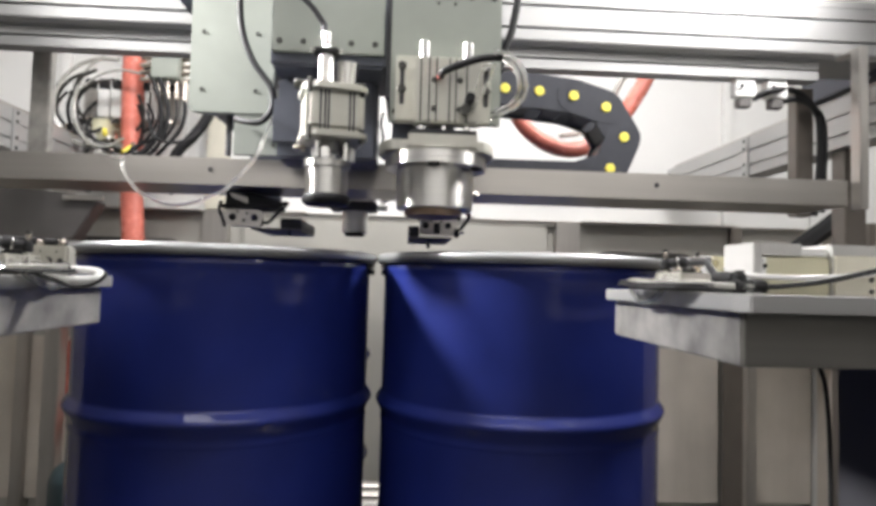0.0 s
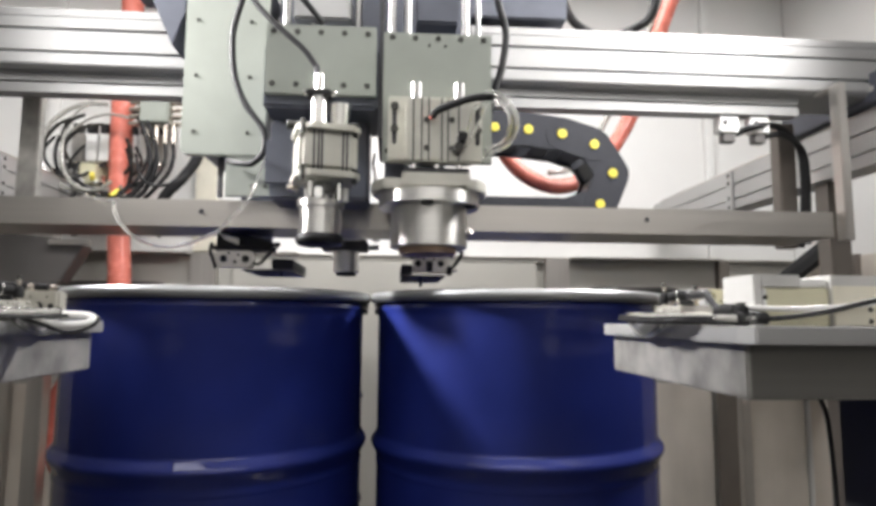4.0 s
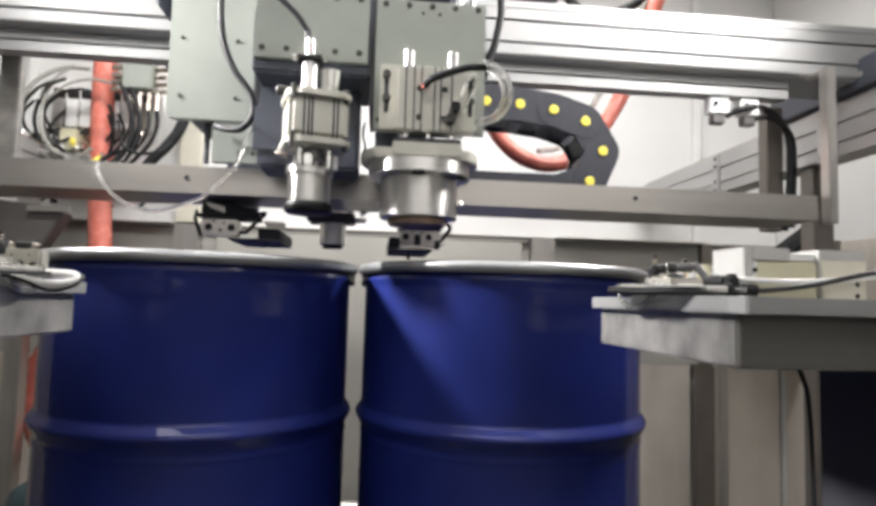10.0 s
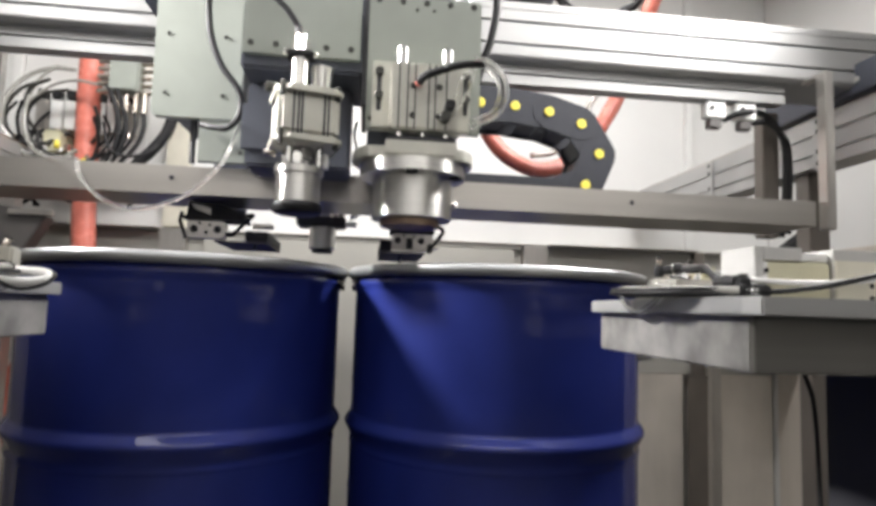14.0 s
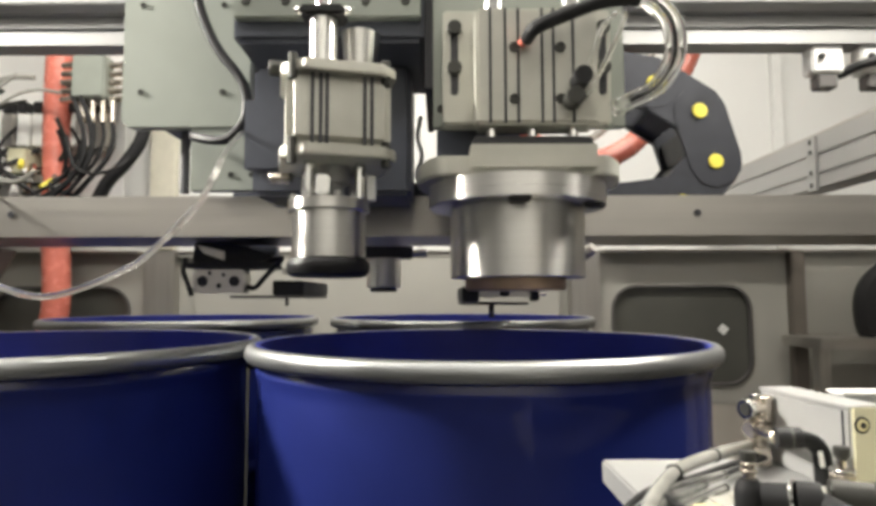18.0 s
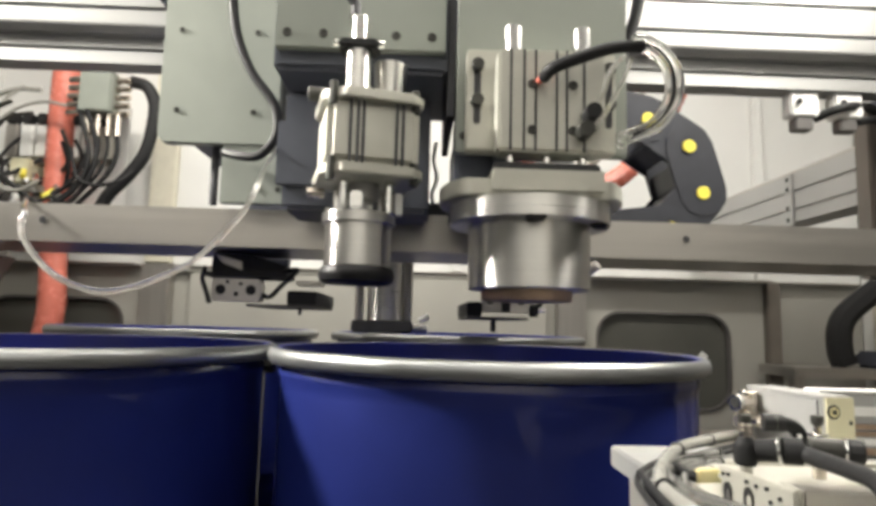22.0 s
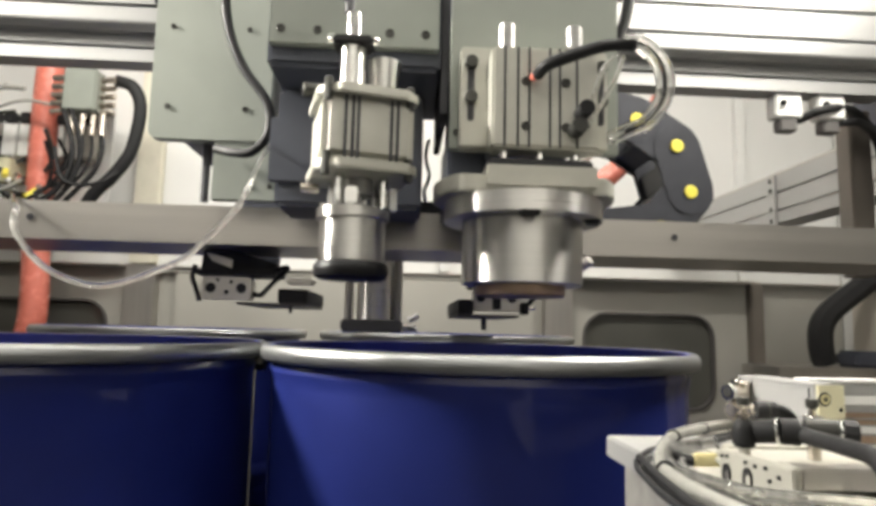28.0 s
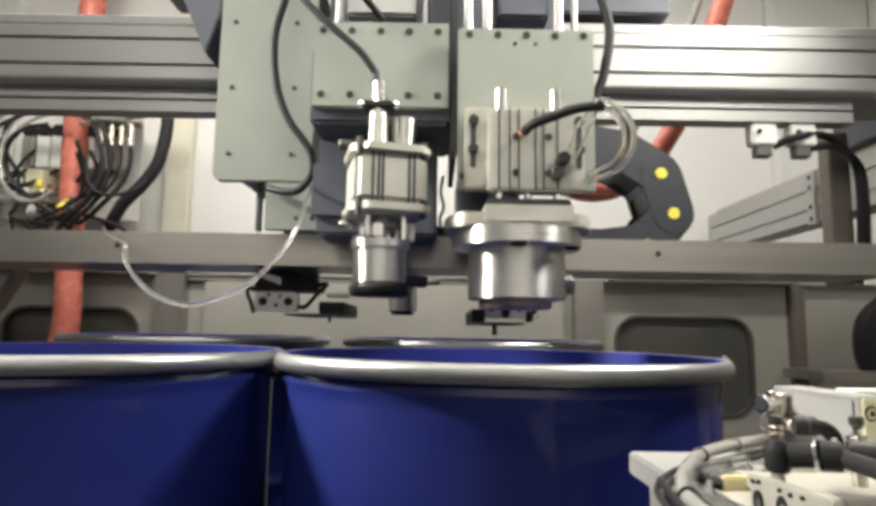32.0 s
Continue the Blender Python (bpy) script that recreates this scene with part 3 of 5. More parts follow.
# ---- carriage with its two lifting plates ----
car = thing("lift_carriage", 0.0, 0.05, 0.29, "grey-green lifting carriage with two bolted plates", "machine carriage")
MOVE_CARRIAGE.append(car)
part("carriage_body", bm_box(-0.215, 0.215, 0.02, 0.1035, 0.372, 0.78, 0.006), M["navy"], car, "dark navy lifting actuator body")
part("left_column", bm_box(-0.205, 0.012, -0.165, 0.02, 0.345, 0.47, 0.006), M["navy"], car, "dark navy slide block")
part("left_column_low", bm_box(-0.203, -0.006, -0.09, 0.02, 0.182, 0.3448, 0.006), M["navy"], car)
part("right_column_low", bm_box(0.026, 0.075, -0.12, 0.02, 0.179, 0.2848, 0.004), M["navy"], car)
part("grey_backing", bm_box(-0.21, -0.15, -0.099, -0.0905, 0.212, 0.30, 0.002), M["navy"], car, "small dark backing plate")
part("gap_lead", bm_tube([(0.004, -0.02, 0.30), (0.0, -0.03, 0.27), (0.006, -0.03, 0.245), (-0.001, -0.03, 0.222), (0.002, -0.02, 0.209)], 0.0028, 8), M["white"], car, "thin white lead")
part("right_column", bm_box(0.03, 0.22, -0.185, 0.02, 0.285, 0.47, 0.006), M["navy"], car)
part("column_strip", bm_box(0.013, 0.022, -0.165, 0.02, 0.29, 0.76, 0.001), M["dark"], car)
lp = part("lift_plate", bm_box(-0.2, 0.0085, -0.178, -0.1655, 0.367, 0.504, 0.0015), M["plate"], car, "grey-green painted plate with two rows of bolts")
for k in range(5):
    for z in (0.386, 0.489):
        bolt(lp, -0.186 + 0.0444 * k, -0.178, z, 0.0058)
rp = part("lift_plate", bm_box(0.0225, 0.2265, -0.199, -0.186, 0.236, 0.486, 0.0015), M["plate"], car, "tall grey-green painted plate with bolts")
for k in range(5):
    bolt(rp, 0.039 + 0.0431 * k, -0.199, 0.4755, 0.0058)
for x in (0.108, 0.139):
    bolt(rp, x, -0.199, 0.4615, 0.003)
for x in (0.031, 0.217):
    bolt(rp, x, -0.199, 0.256, 0.0045)
# guide rods and screw above the plates
for x in (0.038, 0.068, 0.18, 0.205):
    part("guide_rod", bm_rod((x, -0.165, 0.47), (x, -0.165, 0.80), 0.0075 if x < 0.2 else 0.005), M["rod"], car, "bright guide rod")
for x in (-0.17, -0.12, -0.03):
    part("guide_rod", bm_rod((x, -0.13, 0.49), (x, -0.13, 0.80), 0.0075), M["rod"], car, "bright guide rod")
part("screw_nut", bm_box(0.085, 0.165, -0.17, -0.09, 0.52, 0.60, 0.005), M["navy"], car)
part("bearing_block", bm_box(-0.155, -0.045, -0.15, -0.05, 0.53, 0.60, 0.005), M["alu"], car)
part("drive_motor", bm_box(0.345, 0.445, 0.16, 0.25, 0.735, 0.86, 0.008), M["navy"], car, "dark blue drive motor")
part("motor_flange", bm_box(0.335, 0.452, 0.15, 0.25, 0.775, 0.80, 0.003), M["plate"], car)
part("drive_motor", bm_box(-0.60, -0.50, 0.16, 0.25, 0.735, 0.86, 0.008), M["navy"], car, "dark blue drive motor")
part("carriage_saddle", bm_box(-0.22, 0.46, 0.095, 0.248, 0.673, 0.77, 0.004), M["navy"], car)
sp = part("side_panel", bm_poly(rounded(-0.402, -0.227, 0.286, 0.72, 0.016), "y", -0.022, -0.006, 0.0015), M["plate"], car, "grey-green sheet panel with small screws")
for x in (-0.376, -0.265):
    for z in (0.335, 0.457, 0.58):
        bolt(sp, x, -0.022, z, 0.0042)
part("panel_body", bm_box(-0.375, -0.235, -0.006, 0.20, 0.30, 0.70, 0.004), M["navy"], car)
part("wedge_guard", bm_poly([(-0.50, 0.68), (-0.43, 0.522), (-0.405, 0.60), (-0.40, 0.72), (-0.50, 0.72)], "y", -0.02, 0.06, 0.002), M["navy"], car, "dark slanted belt guard")
sb = part("sensor_bracket", bm_box(-0.307, -0.212, -0.02, -0.005, 0.20, 0.292, 0.0015), M["plate"], car, "small grey-green bracket plate")
for x in (-0.252, -0.224):
    bolt(sb, x, -0.02, 0.222, 0.004)
part("bracket_pipe", bm_rod((-0.322, 0.0, 0.20), (-0.322, 0.0, 0.29), 0.006), M["dark"], car)

# ---- filling head on the left plate ----
fh = thing("drum_filler", -0.0865, -0.20, 0.076, "cream air cylinder with a turned steel filling bell below", "drum filler")
MOVE_CARRIAGE.append(fh)
FX, FY, FT = -0.0815, -0.20, 15
spin = about(FX, FY, 0, 0, 0, FT)
part("cylinder_body", turned(bm_box(FX - 0.0515, FX + 0.0515, FY - 0.0515, FY + 0.0515, 0.205, 0.276, 0.008, seg=3), spin), M["cast"], fh, "cream anodised cylinder barrel")
for x in (-0.027, -0.019, -0.013, 0.024, 0.031):
    part("barrel_groove", turned(bm_box(FX + x - 0.0018, FX + x + 0.0018, FY - 0.0523, FY - 0.0505, 0.206, 0.275), spin), M["dark"], fh)
for z0, z1 in ((0.193, 0.2046), (0.2765, 0.288)):
    cap = part("end_cap", turned(bm_poly([(FX + a * 0.057, FY + b * 0.057) for a, b in ((-1, -0.6), (-0.6, -1), (0.75, -1), (1, -0.75), (1, 0.75), (0.75, 1), (-0.75, 1), (-1, 0.75))], "z", z0, z1, 0.0015), spin), M["cast"], fh, "cast end cap with tie bolts")
    for a in (-1, 1):
        for b in (-1, 1):
            q = spin @ Vector((FX + a * 0.046, FY + b * 0.046, 0))
            part("tie_bolt", bm_rod((q.x, q.y, z0 - 0.008), (q.x, q.y, z0 + 0.018), 0.0048, 8), M["bolt"], cap)
part("rod_housing", bm_lathe([(0, 0.2885), (0.017, 0.2885), (0.017, 0.295), (0.0145, 0.297), (0.0145, 0.35), (0, 0.35)], -0.094, -0.205, 24), M["turned"], fh, "bright rod housing")
part("rod_collar", bm_box(-0.117, -0.07, -0.222, -0.188, 0.3505, 0.362, 0.003), M["black"], fh, "black clamp collar")
for x in (-0.119, -0.068):
    part("collar_screw", bm_rod((x - 0.004, -0.212, 0.358), (x + 0.004, -0.212, 0.358), 0.005, 10), M["chrome"], fh)
part("upper_rod", bm_rod((-0.094, -0.205, 0.3625), (-0.094, -0.205, 0.395), 0.009), M["chrome"], fh, "bright piston rod")
part("rod_eye", bm_rod((-0.1, -0.205, 0.395), (-0.1, -0.205, 0.412), 0.006), M["dark"], fh)
part("second_housing", bm_lathe([(0, 0.2885), (0.021, 0.2885), (0.021, 0.296), (0.0165, 0.298), (0.021, 0.345), (0, 0.345)], -0.058, -0.18, 28), M["turned"], fh, "turned steel cone")
part("side_plug", bm_rod((-0.150, -0.21, 0.297), (-0.128, -0.205, 0.297), 0.0085, 14), M["bolt"], fh, "dark plug")
# struts and bell under the cylinder
for k in range(4):
    a = radians(45 + 90 * k + FT)
    part("strut", bm_rod((FX - 0.002 + 0.036 * math.cos(a), FY + 0.036 * math.sin(a), 0.156), (FX - 0.002 + 0.036 * math.cos(a), FY + 0.036 * math.sin(a), 0.193), 0.006, 10), M["chrome"], fh)
part("coupling", bm_lathe([(0, 0.156), (0.012, 0.156), (0.012, 0.172), (0.018, 0.175), (0.018, 0.193), (0, 0.193)], FX - 0.002, FY, 16), M["alu"], fh)
part("nipple", bm_box(-0.094, -0.080, -0.24, -0.228, 0.158, 0.178, 0.002), M["chrome"], fh)
part("air_port", bm_rod((-0.126, -0.215, 0.178), (-0.145, -0.22, 0.178), 0.006, 10), M["brass"], fh)
part("air_port", bm_box(-0.045, -0.037, -0.222, -0.206, 0.155, 0.18, 0.001), M["white"], fh)
part("bell_flange", bm_lathe([(0, 0.1448), (0.0412, 0.1448), (0.0420, 0.1456), (0.0420, 0.1562), (0.0412, 0.157), (0, 0.157)], -0.087, FY, 48), M["turned"], fh, "turned steel flange")
for q in range(8):
    a = radians(22 + 45 * q)
    part("flange_bolt", bm_rod((-0.087 + 0.037 * math.cos(a), FY + 0.037 * math.sin(a), 0.157), (-0.087 + 0.037 * math.cos(a), FY + 0.037 * math.sin(a), 0.1625), 0.0036, 8), M["chrome"], fh)
part("bell", bm_lathe([(0, 0.0968), (0.0372, 0.0968), (0.0380, 0.0976), (0.0380, 0.1446), (0, 0.1446)], -0.087, FY, 48), M["turned"], fh, "turned stainless filling bell")
part("rubber_seal", bm_lathe([(0, 0.077), (0.036, 0.077), (0.041, 0.08), (0.0432, 0.086), (0.0425, 0.092), (0.039, 0.0965), (0, 0.0965)], -0.087, FY, 48), M["seal"], fh, "black rubber sealing ring")

# ---- capping head on the right plate ----
ch = thing("drum_capper", 0.11, -0.2, 0.045, "grey guided air cylinder carrying a turned steel cup", "drum capper")
MOVE_CARRIAGE.append(ch)
part("back_plate", bm_box(0.0325, 0.205, -0.225, -0.2, 0.232, 0.352, 0.002), M["cast"], ch, "slotted mounting plate")
for x in (0.0445, 0.196):
    part("slot", bm_poly(rounded(x - 0.004, x + 0.004, 0.262, 0.34, 0.0038), "y", -0.2262, -0.2248), M["dark"], ch)
    for z in (0.331, 0.289):
        part("slot_screw", bm_rod((x, -0.225, z), (x, -0.234, z), 0.0075, 14), M["bolt"], ch, "dark socket screw")
blk = part("cylinder_block", bm_box(0.064, 0.182, -0.262, -0.225, 0.222, 0.337, 0.003), M["cast"], ch, "cream guided cylinder block")
for x in (0.078, 0.0925, 0.105, 0.128, 0.139, 0.158):
    part("block_groove", bm_box(x - 0.0013, x + 0.0013, -0.2628, -0.2612, 0.223, 0.336), M["dark"], blk)
for x in (0.1015, 0.146):
    for z in (0.297, 0.246):
        bolt(blk, x, -0.262, z, 0.0055, name="block_screw")
part("speed_valve", turned(bm_rod((0.163, -0.262, 0.262), (0.163, -0.286, 0.262), 0.009, 14), Matrix()), M["black"], blk, "black speed control valve")
part("speed_valve", bm_rod((0.156, -0.262, 0.243), (0.156, -0.284, 0.243), 0.009, 14), M["bolt"], blk)
for x in (0.083, 0.161):
    part("guide_rod", bm_rod((x, -0.24, 0.337), (x, -0.24, 0.372), 0.0095, 18), M["rod"], ch, "bright guide rod end")
for x in (0.08, 0.12, 0.16):
    part("rod_foot", bm_rod((x, -0.245, 0.2), (x, -0.245, 0.222), 0.0055, 10), M["chrome"], ch)
# dark slab added in place of the shade beneath the cylinder block
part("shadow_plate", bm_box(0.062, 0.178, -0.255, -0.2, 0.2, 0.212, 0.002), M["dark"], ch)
part("tool_plate", bm_poly([(-0.274, 0.177), (-0.268, 0.177), (-0.268, 0.191), (-0.14, 0.191), (-0.14, 0.1995), (-0.274, 0.1995)], "x", 0.058, 0.177, 0.001), M["cast"], ch, "cream tool plate")
CX0, CY0 = 0.1095, -0.2
part("cup_flange", bm_poly([(CX0 + 0.1045 * math.cos(radians(a)), max(CY0 + 0.1045 * math.sin(radians(a)), -0.266)) for a in range(0, 360, 6)], "z", 0.171, 0.1905, 0.002), M["cast"], ch, "wide cast flange")
part("cup_shoulder", bm_lathe([(0, 0.1478), (0.0905, 0.1478), (0.0915, 0.1488), (0.0915, 0.1705), (0, 0.1705)], CX0, CY0, 64), M["turned"], ch, "turned steel shoulder ring")
for a in (-95, -28, 100):
    q = Vector((CX0 + 0.082 * math.cos(radians(a)), CY0 + 0.082 * math.sin(radians(a)), 0.151))
    part("stop_block", turned(bm_box(q.x - 0.011, q.x + 0.011, q.y - 0.009, q.y + 0.009, 0.144, 0.158, 0.002), about(q.x, q.y, 0, 0, 0, a + 90)), M["black"], ch, "black stop block")
part("cup", bm_lathe([(0, 0.0755), (0.0685, 0.0755), (0.0695, 0.0765), (0.0695, 0.1472), (0, 0.1472)], CX0, CY0, 64), M["turned"], ch, "turned stainless cup with soft reflections")
part("bronze_ring", bm_lathe([(0, 0.063), (0.05, 0.063), (0.052, 0.066), (0.052, 0.0752), (0, 0.0752)], CX0 - 0.002, CY0, 40), M["rust"], ch, "brown bronze ring")
part("side_lug", bm_rod((0.176, -0.205, 0.098), (0.186, -0.215, 0.107), 0.006, 10), M["steel"], ch)

# ---- gripper hanging behind the capping head ----
g2 = thing("gripper_unit", 0.12, 0.14, 0.045, "steel gripper with a dark foot plate behind the cup", "gripper")
MOVE_CARRIAGE.append(g2)
part("foot_plate", bm_box(0.064, 0.166, 0.112, 0.352, 0.0448, 0.0495, 0.001), M["umber"], g2, "dark grey foot plate")
part("foot_block", bm_box(0.064, 0.090, 0.112, 0.352, 0.0497, 0.0735, 0.002), M["black"], g2, "black foot block")
gb2 = part("gripper_body", bm_poly(rounded(0.092, 0.183, 0.0565, 0.094, 0.006), "y", 0.136, 0.172, 0.0015), M["steel"], g2, "dull steel gripper body with round bores")
for x, z, r in ((0.1045, 0.078, 0.0078), (0.158, 0.078, 0.0078), (0.131, 0.072, 0.0045), (0.142, 0.088, 0.003), (0.118, 0.089, 0.003), (0.176, 0.066, 0.003)):
    part("bore", bm_rod((x, 0.1365, z), (x, 0.1345, z), r, 14), M["black"], gb2)
part("jaw_gap", bm_box(0.124, 0.139, 0.1335, 0.1362, 0.058, 0.084, 0.002), M["black"], gb2, "black jaw slot")
part("gripper_top", bm_box(0.086, 0.188, 0.125, 0.20, 0.0945, 0.103, 0.002), M["black"], g2)
part("grip_clip", bm_box(0.172, 0.184, 0.120, 0.150, 0.0505, 0.071, 0.002), M["black"], g2, "black spring clip")
part("clip_pin", bm_rod((0.184, 0.13, 0.061), (0.196, 0.13, 0.062), 0.0025, 8), M["brass"], g2)
part("grip_hose", bm_tube([(0.186, 0.135, 0.068), (0.197, 0.13, 0.084), (0.207, 0.13, 0.10), (0.203, 0.15, 0.112), (0.188, 0.17, 0.115)], 0.0042, 8), M["black"], g2, "thin black air hose")
part("drop_pin", bm_rod((0.112, 0.15, 0.024), (0.112, 0.15, 0.0447), 0.0045, 10), M["dark"], g2, "dark drop pin")
part("hanger", bm_box(0.10, 0.175, 0.252, 0.274, 0.103, 0.6, 0.003), M["navy"], g2)
part("hanger_foot", bm_box(0.10, 0.175, 0.17, 0.274, 0.1032, 0.108, 0.001), M["navy"], g2)

# ---- gripper hanging behind the filling head ----
gr = thing("gripper_unit", -0.3, 0.14, 0.06, "small steel gripper with black air hoses", "gripper")
MOVE_CARRIAGE.append(gr)
gb = part("gripper_body", bm_poly(rounded(-0.36, -0.278, 0.064, 0.102, 0.008), "y", 0.132, 0.165, 0.0015), M["steel"], gr, "dull steel gripper body with round bores")
for x, z, r in ((-0.344, 0.083, 0.0085), (-0.294, 0.083, 0.0085), (-0.318, 0.076, 0.004), (-0.311, 0.093, 0.003), (-0.333, 0.096, 0.003)):
    part("bore", bm_rod((x, 0.1325, z), (x, 0.1305, z), r, 14), M["black"], gb)
part("gripper_top", bm_box(-0.368, -0.235, 0.12, 0.2, 0.103, 0.112, 0.002), M["black"], gr)
part("gripper_arm", bm_poly([(-0.365, 0.113), (-0.362, 0.145), (-0.30, 0.145), (-0.24, 0.125), (-0.24, 0.113)], "y", 0.14, 0.19, 0.002), M["black"], gr, "black gripper arm")
part("arm_plate", bm_poly([(-0.356, 0.142), (-0.312, 0.13), (-0.312, 0.116), (-0.345, 0.128)], "y", 0.134, 0.139), M["steel"], gr)
part("foot_bar", bm_box(-0.302, -0.186, 0.135, 0.352, 0.056, 0.0605, 0.001), M["umber"], gr, "dark grey foot plate")
part("foot_block", bm_box(-0.235, -0.186, 0.135, 0.352, 0.0607, 0.084, 0.002), M["black"], gr, "black rubber foot block")
part("grip_hose", bm_tube([(-0.278, 0.15, 0.075), (-0.262, 0.135, 0.073), (-0.245, 0.13, 0.09), (-0.22, 0.135, 0.118), (-0.24, 0.14, 0.116), (-0.27, 0.14, 0.104), (-0.30, 0.14, 0.105)], 0.004, 8), M["black"], gr, "thin black air hose")
part("grip_hose", bm_tube([(-0.37, 0.13, 0.12), (-0.374, 0.13, 0.10), (-0.366, 0.128, 0.08), (-0.36, 0.13, 0.06)], 0.004, 8), M["black"], gr)
part("light_tip", bm_box(-0.225, -0.18, 0.15, 0.19, 0.094, 0.103, 0.002), M["steel"], gr)
part("drop_pin", bm_rod((-0.215, 0.15, 0.044), (-0.215, 0.15, 0.056), 0.003, 8), M["dark"], gr)
part("hanger", bm_box(-0.34, -0.26, 0.252, 0.274, 0.112, 0.6, 0.003), M["navy"], gr)
part("hanger_foot", bm_box(-0.34, -0.26, 0.17, 0.274, 0.1125, 0.117, 0.001), M["navy"], gr)

# ---- filling lance behind the beam ----
LX, LY = -0.088, 0.465
ln = thing("filling_lance", LX, LY, 0.069, "bright filling lance with a dark flange and guide rods", "filling lance")
part("flange", bm_box(LX - 0.07, LX + 0.062, LY - 0.045, LY + 0.045, 0.14, 0.166, 0.004), M["dark"], ln, "dark grey lance flange")
part("lance_tip", bm_lathe([(0, 0.078), (0.034, 0.078), (0.0365, 0.081), (0.0365, 0.1398), (0, 0.1398)], LX, LY, 40), M["turned"], ln, "polished steel lance tip")
part("tip_ring", bm_lathe([(0, 0.069), (0.026, 0.069), (0.028, 0.0715), (0.028, 0.0778), (0, 0.0778)], LX, LY, 32), M["black"], ln)
part("lance_pipe", bm_lathe([(0, 0.1662), (0.041, 0.1662), (0.041, 0.75), (0, 0.75)], LX, LY, 32), M["turned"], ln, "polished lance pipe")
for x in (-0.056, 0.05):
    part("guide_rod", bm_rod((LX + x, LY - 0.01, 0.166), (LX + x, LY - 0.01, 0.75), 0.0095), M["steel_v"], ln)
part("side_fitting", bm_rod((LX + 0.062, LY - 0.02, 0.15), (LX + 0.092, LY - 0.02, 0.15), 0.008, 12), M["white"], ln)
part("fitting_hook", bm_rod((LX + 0.075, LY - 0.03, 0.166), (LX + 0.095, LY - 0.03, 0.178), 0.007, 12), M["white"], ln)

# ---- cable chain ----
cc = thing("cable_chain", 0.24, 0.13, 0.165, "black plastic cable chain with yellow caps", "cable chain")
MOVE_BEAM.append(cc)
ZU, STEP = 0.397, 0.081
BEND_AT = (-6, -3, -2, -1.3, -1, -0.63, 0, 0.37, 1, 2, 2.6, 20)
BEND_TO = (0, 2, 6, 13, 17, 33, 58, 74, 113, 160, 180, 180)


def chain_joints(c, count):
    """Joints of the chain and the slope of each link, when the carriage has gone c: it rolls on by half of that."""
    x, z, out = 0.278 + c, ZU, []
    for k in range(count):
        a = float(np.interp(k - 3.0 + 0.5 * c / STEP, BEND_AT, BEND_TO))
        out.append((x, z, a))
        x, z = x + STEP * math.cos(radians(a)), z - STEP * math.sin(radians(a))
    return out


bm = None
for y in (0.082, 0.182):
    pts = []
    for cx, a0 in ((STEP, 90), (0, 270)):
        pts += [(cx + 0.041 * math.cos(radians(a0 - 36 * k)), 0.041 * math.sin(radians(a0 - 36 * k))) for k in range(6)]
    bm = bm_poly(pts, "y", y, y + 0.012, 0.0015, bm)
for z0, z1 in ((0.027, 0.035), (-0.035, -0.027)):
    bm = bm_box(0.022, 0.062, 0.09, 0.186, z0, z1, 0.002, bm)
bmesh.ops.translate(bm, verts=bm.verts, vec=(0, -0.13, 0))
link_mesh = bpy.data.meshes.new("link")
bm.to_mesh(link_mesh)
bm.free()
link_mesh.materials.append(M["chain"])
bm = bm_rod((0, 0.0795, 0), (0, 0.0835, 0), 0.0115, 16)
bmesh.ops.translate(bm, verts=bm.verts, vec=(0, -0.13, 0))
cap_mesh = bpy.data.meshes.new("cap")
bm.to_mesh(cap_mesh)
bm.free()
cap_mesh.materials.append(M["yellow"])
LINKS = []
for k in range(11):
    lk = new("link", link_mesh)
    lk.parent = cc
    cp = new("cap", cap_mesh)
    cp.parent = lk
    cp.location = (0, -0.0005 * (k % 2), 0)
    if k == 0:
        tagged(cp, "round yellow cap")
    LINKS.append((lk, 0.0012 * (k % 2)))


# ---- cables and tubes carried by the carriage ----
def hose(name, label, points, r, material, moves=False, n=10, steps=6, ribs=0.0, category="hose"):
    bm = bm_tube(points, r, n, steps, None, ribs)
    p0 = Vector(points[0])
    bmesh.ops.translate(bm, verts=bm.verts, vec=-p0)
    me = bpy.data.meshes.new(name)
    bm.to_mesh(me)
    bm.free()
    me.materials.append(material)
    me.polygons.foreach_set("use_smooth", [True] * len(me.polygons))
    ob = new(name, me)
    ob.location = p0 + Vector((0, 0, Z0))
    ORIGIN[ob.name] = p0
    tagged(ob, label, category)
    if moves:
        MOVE_CARRIAGE.append(ob)
    return ob


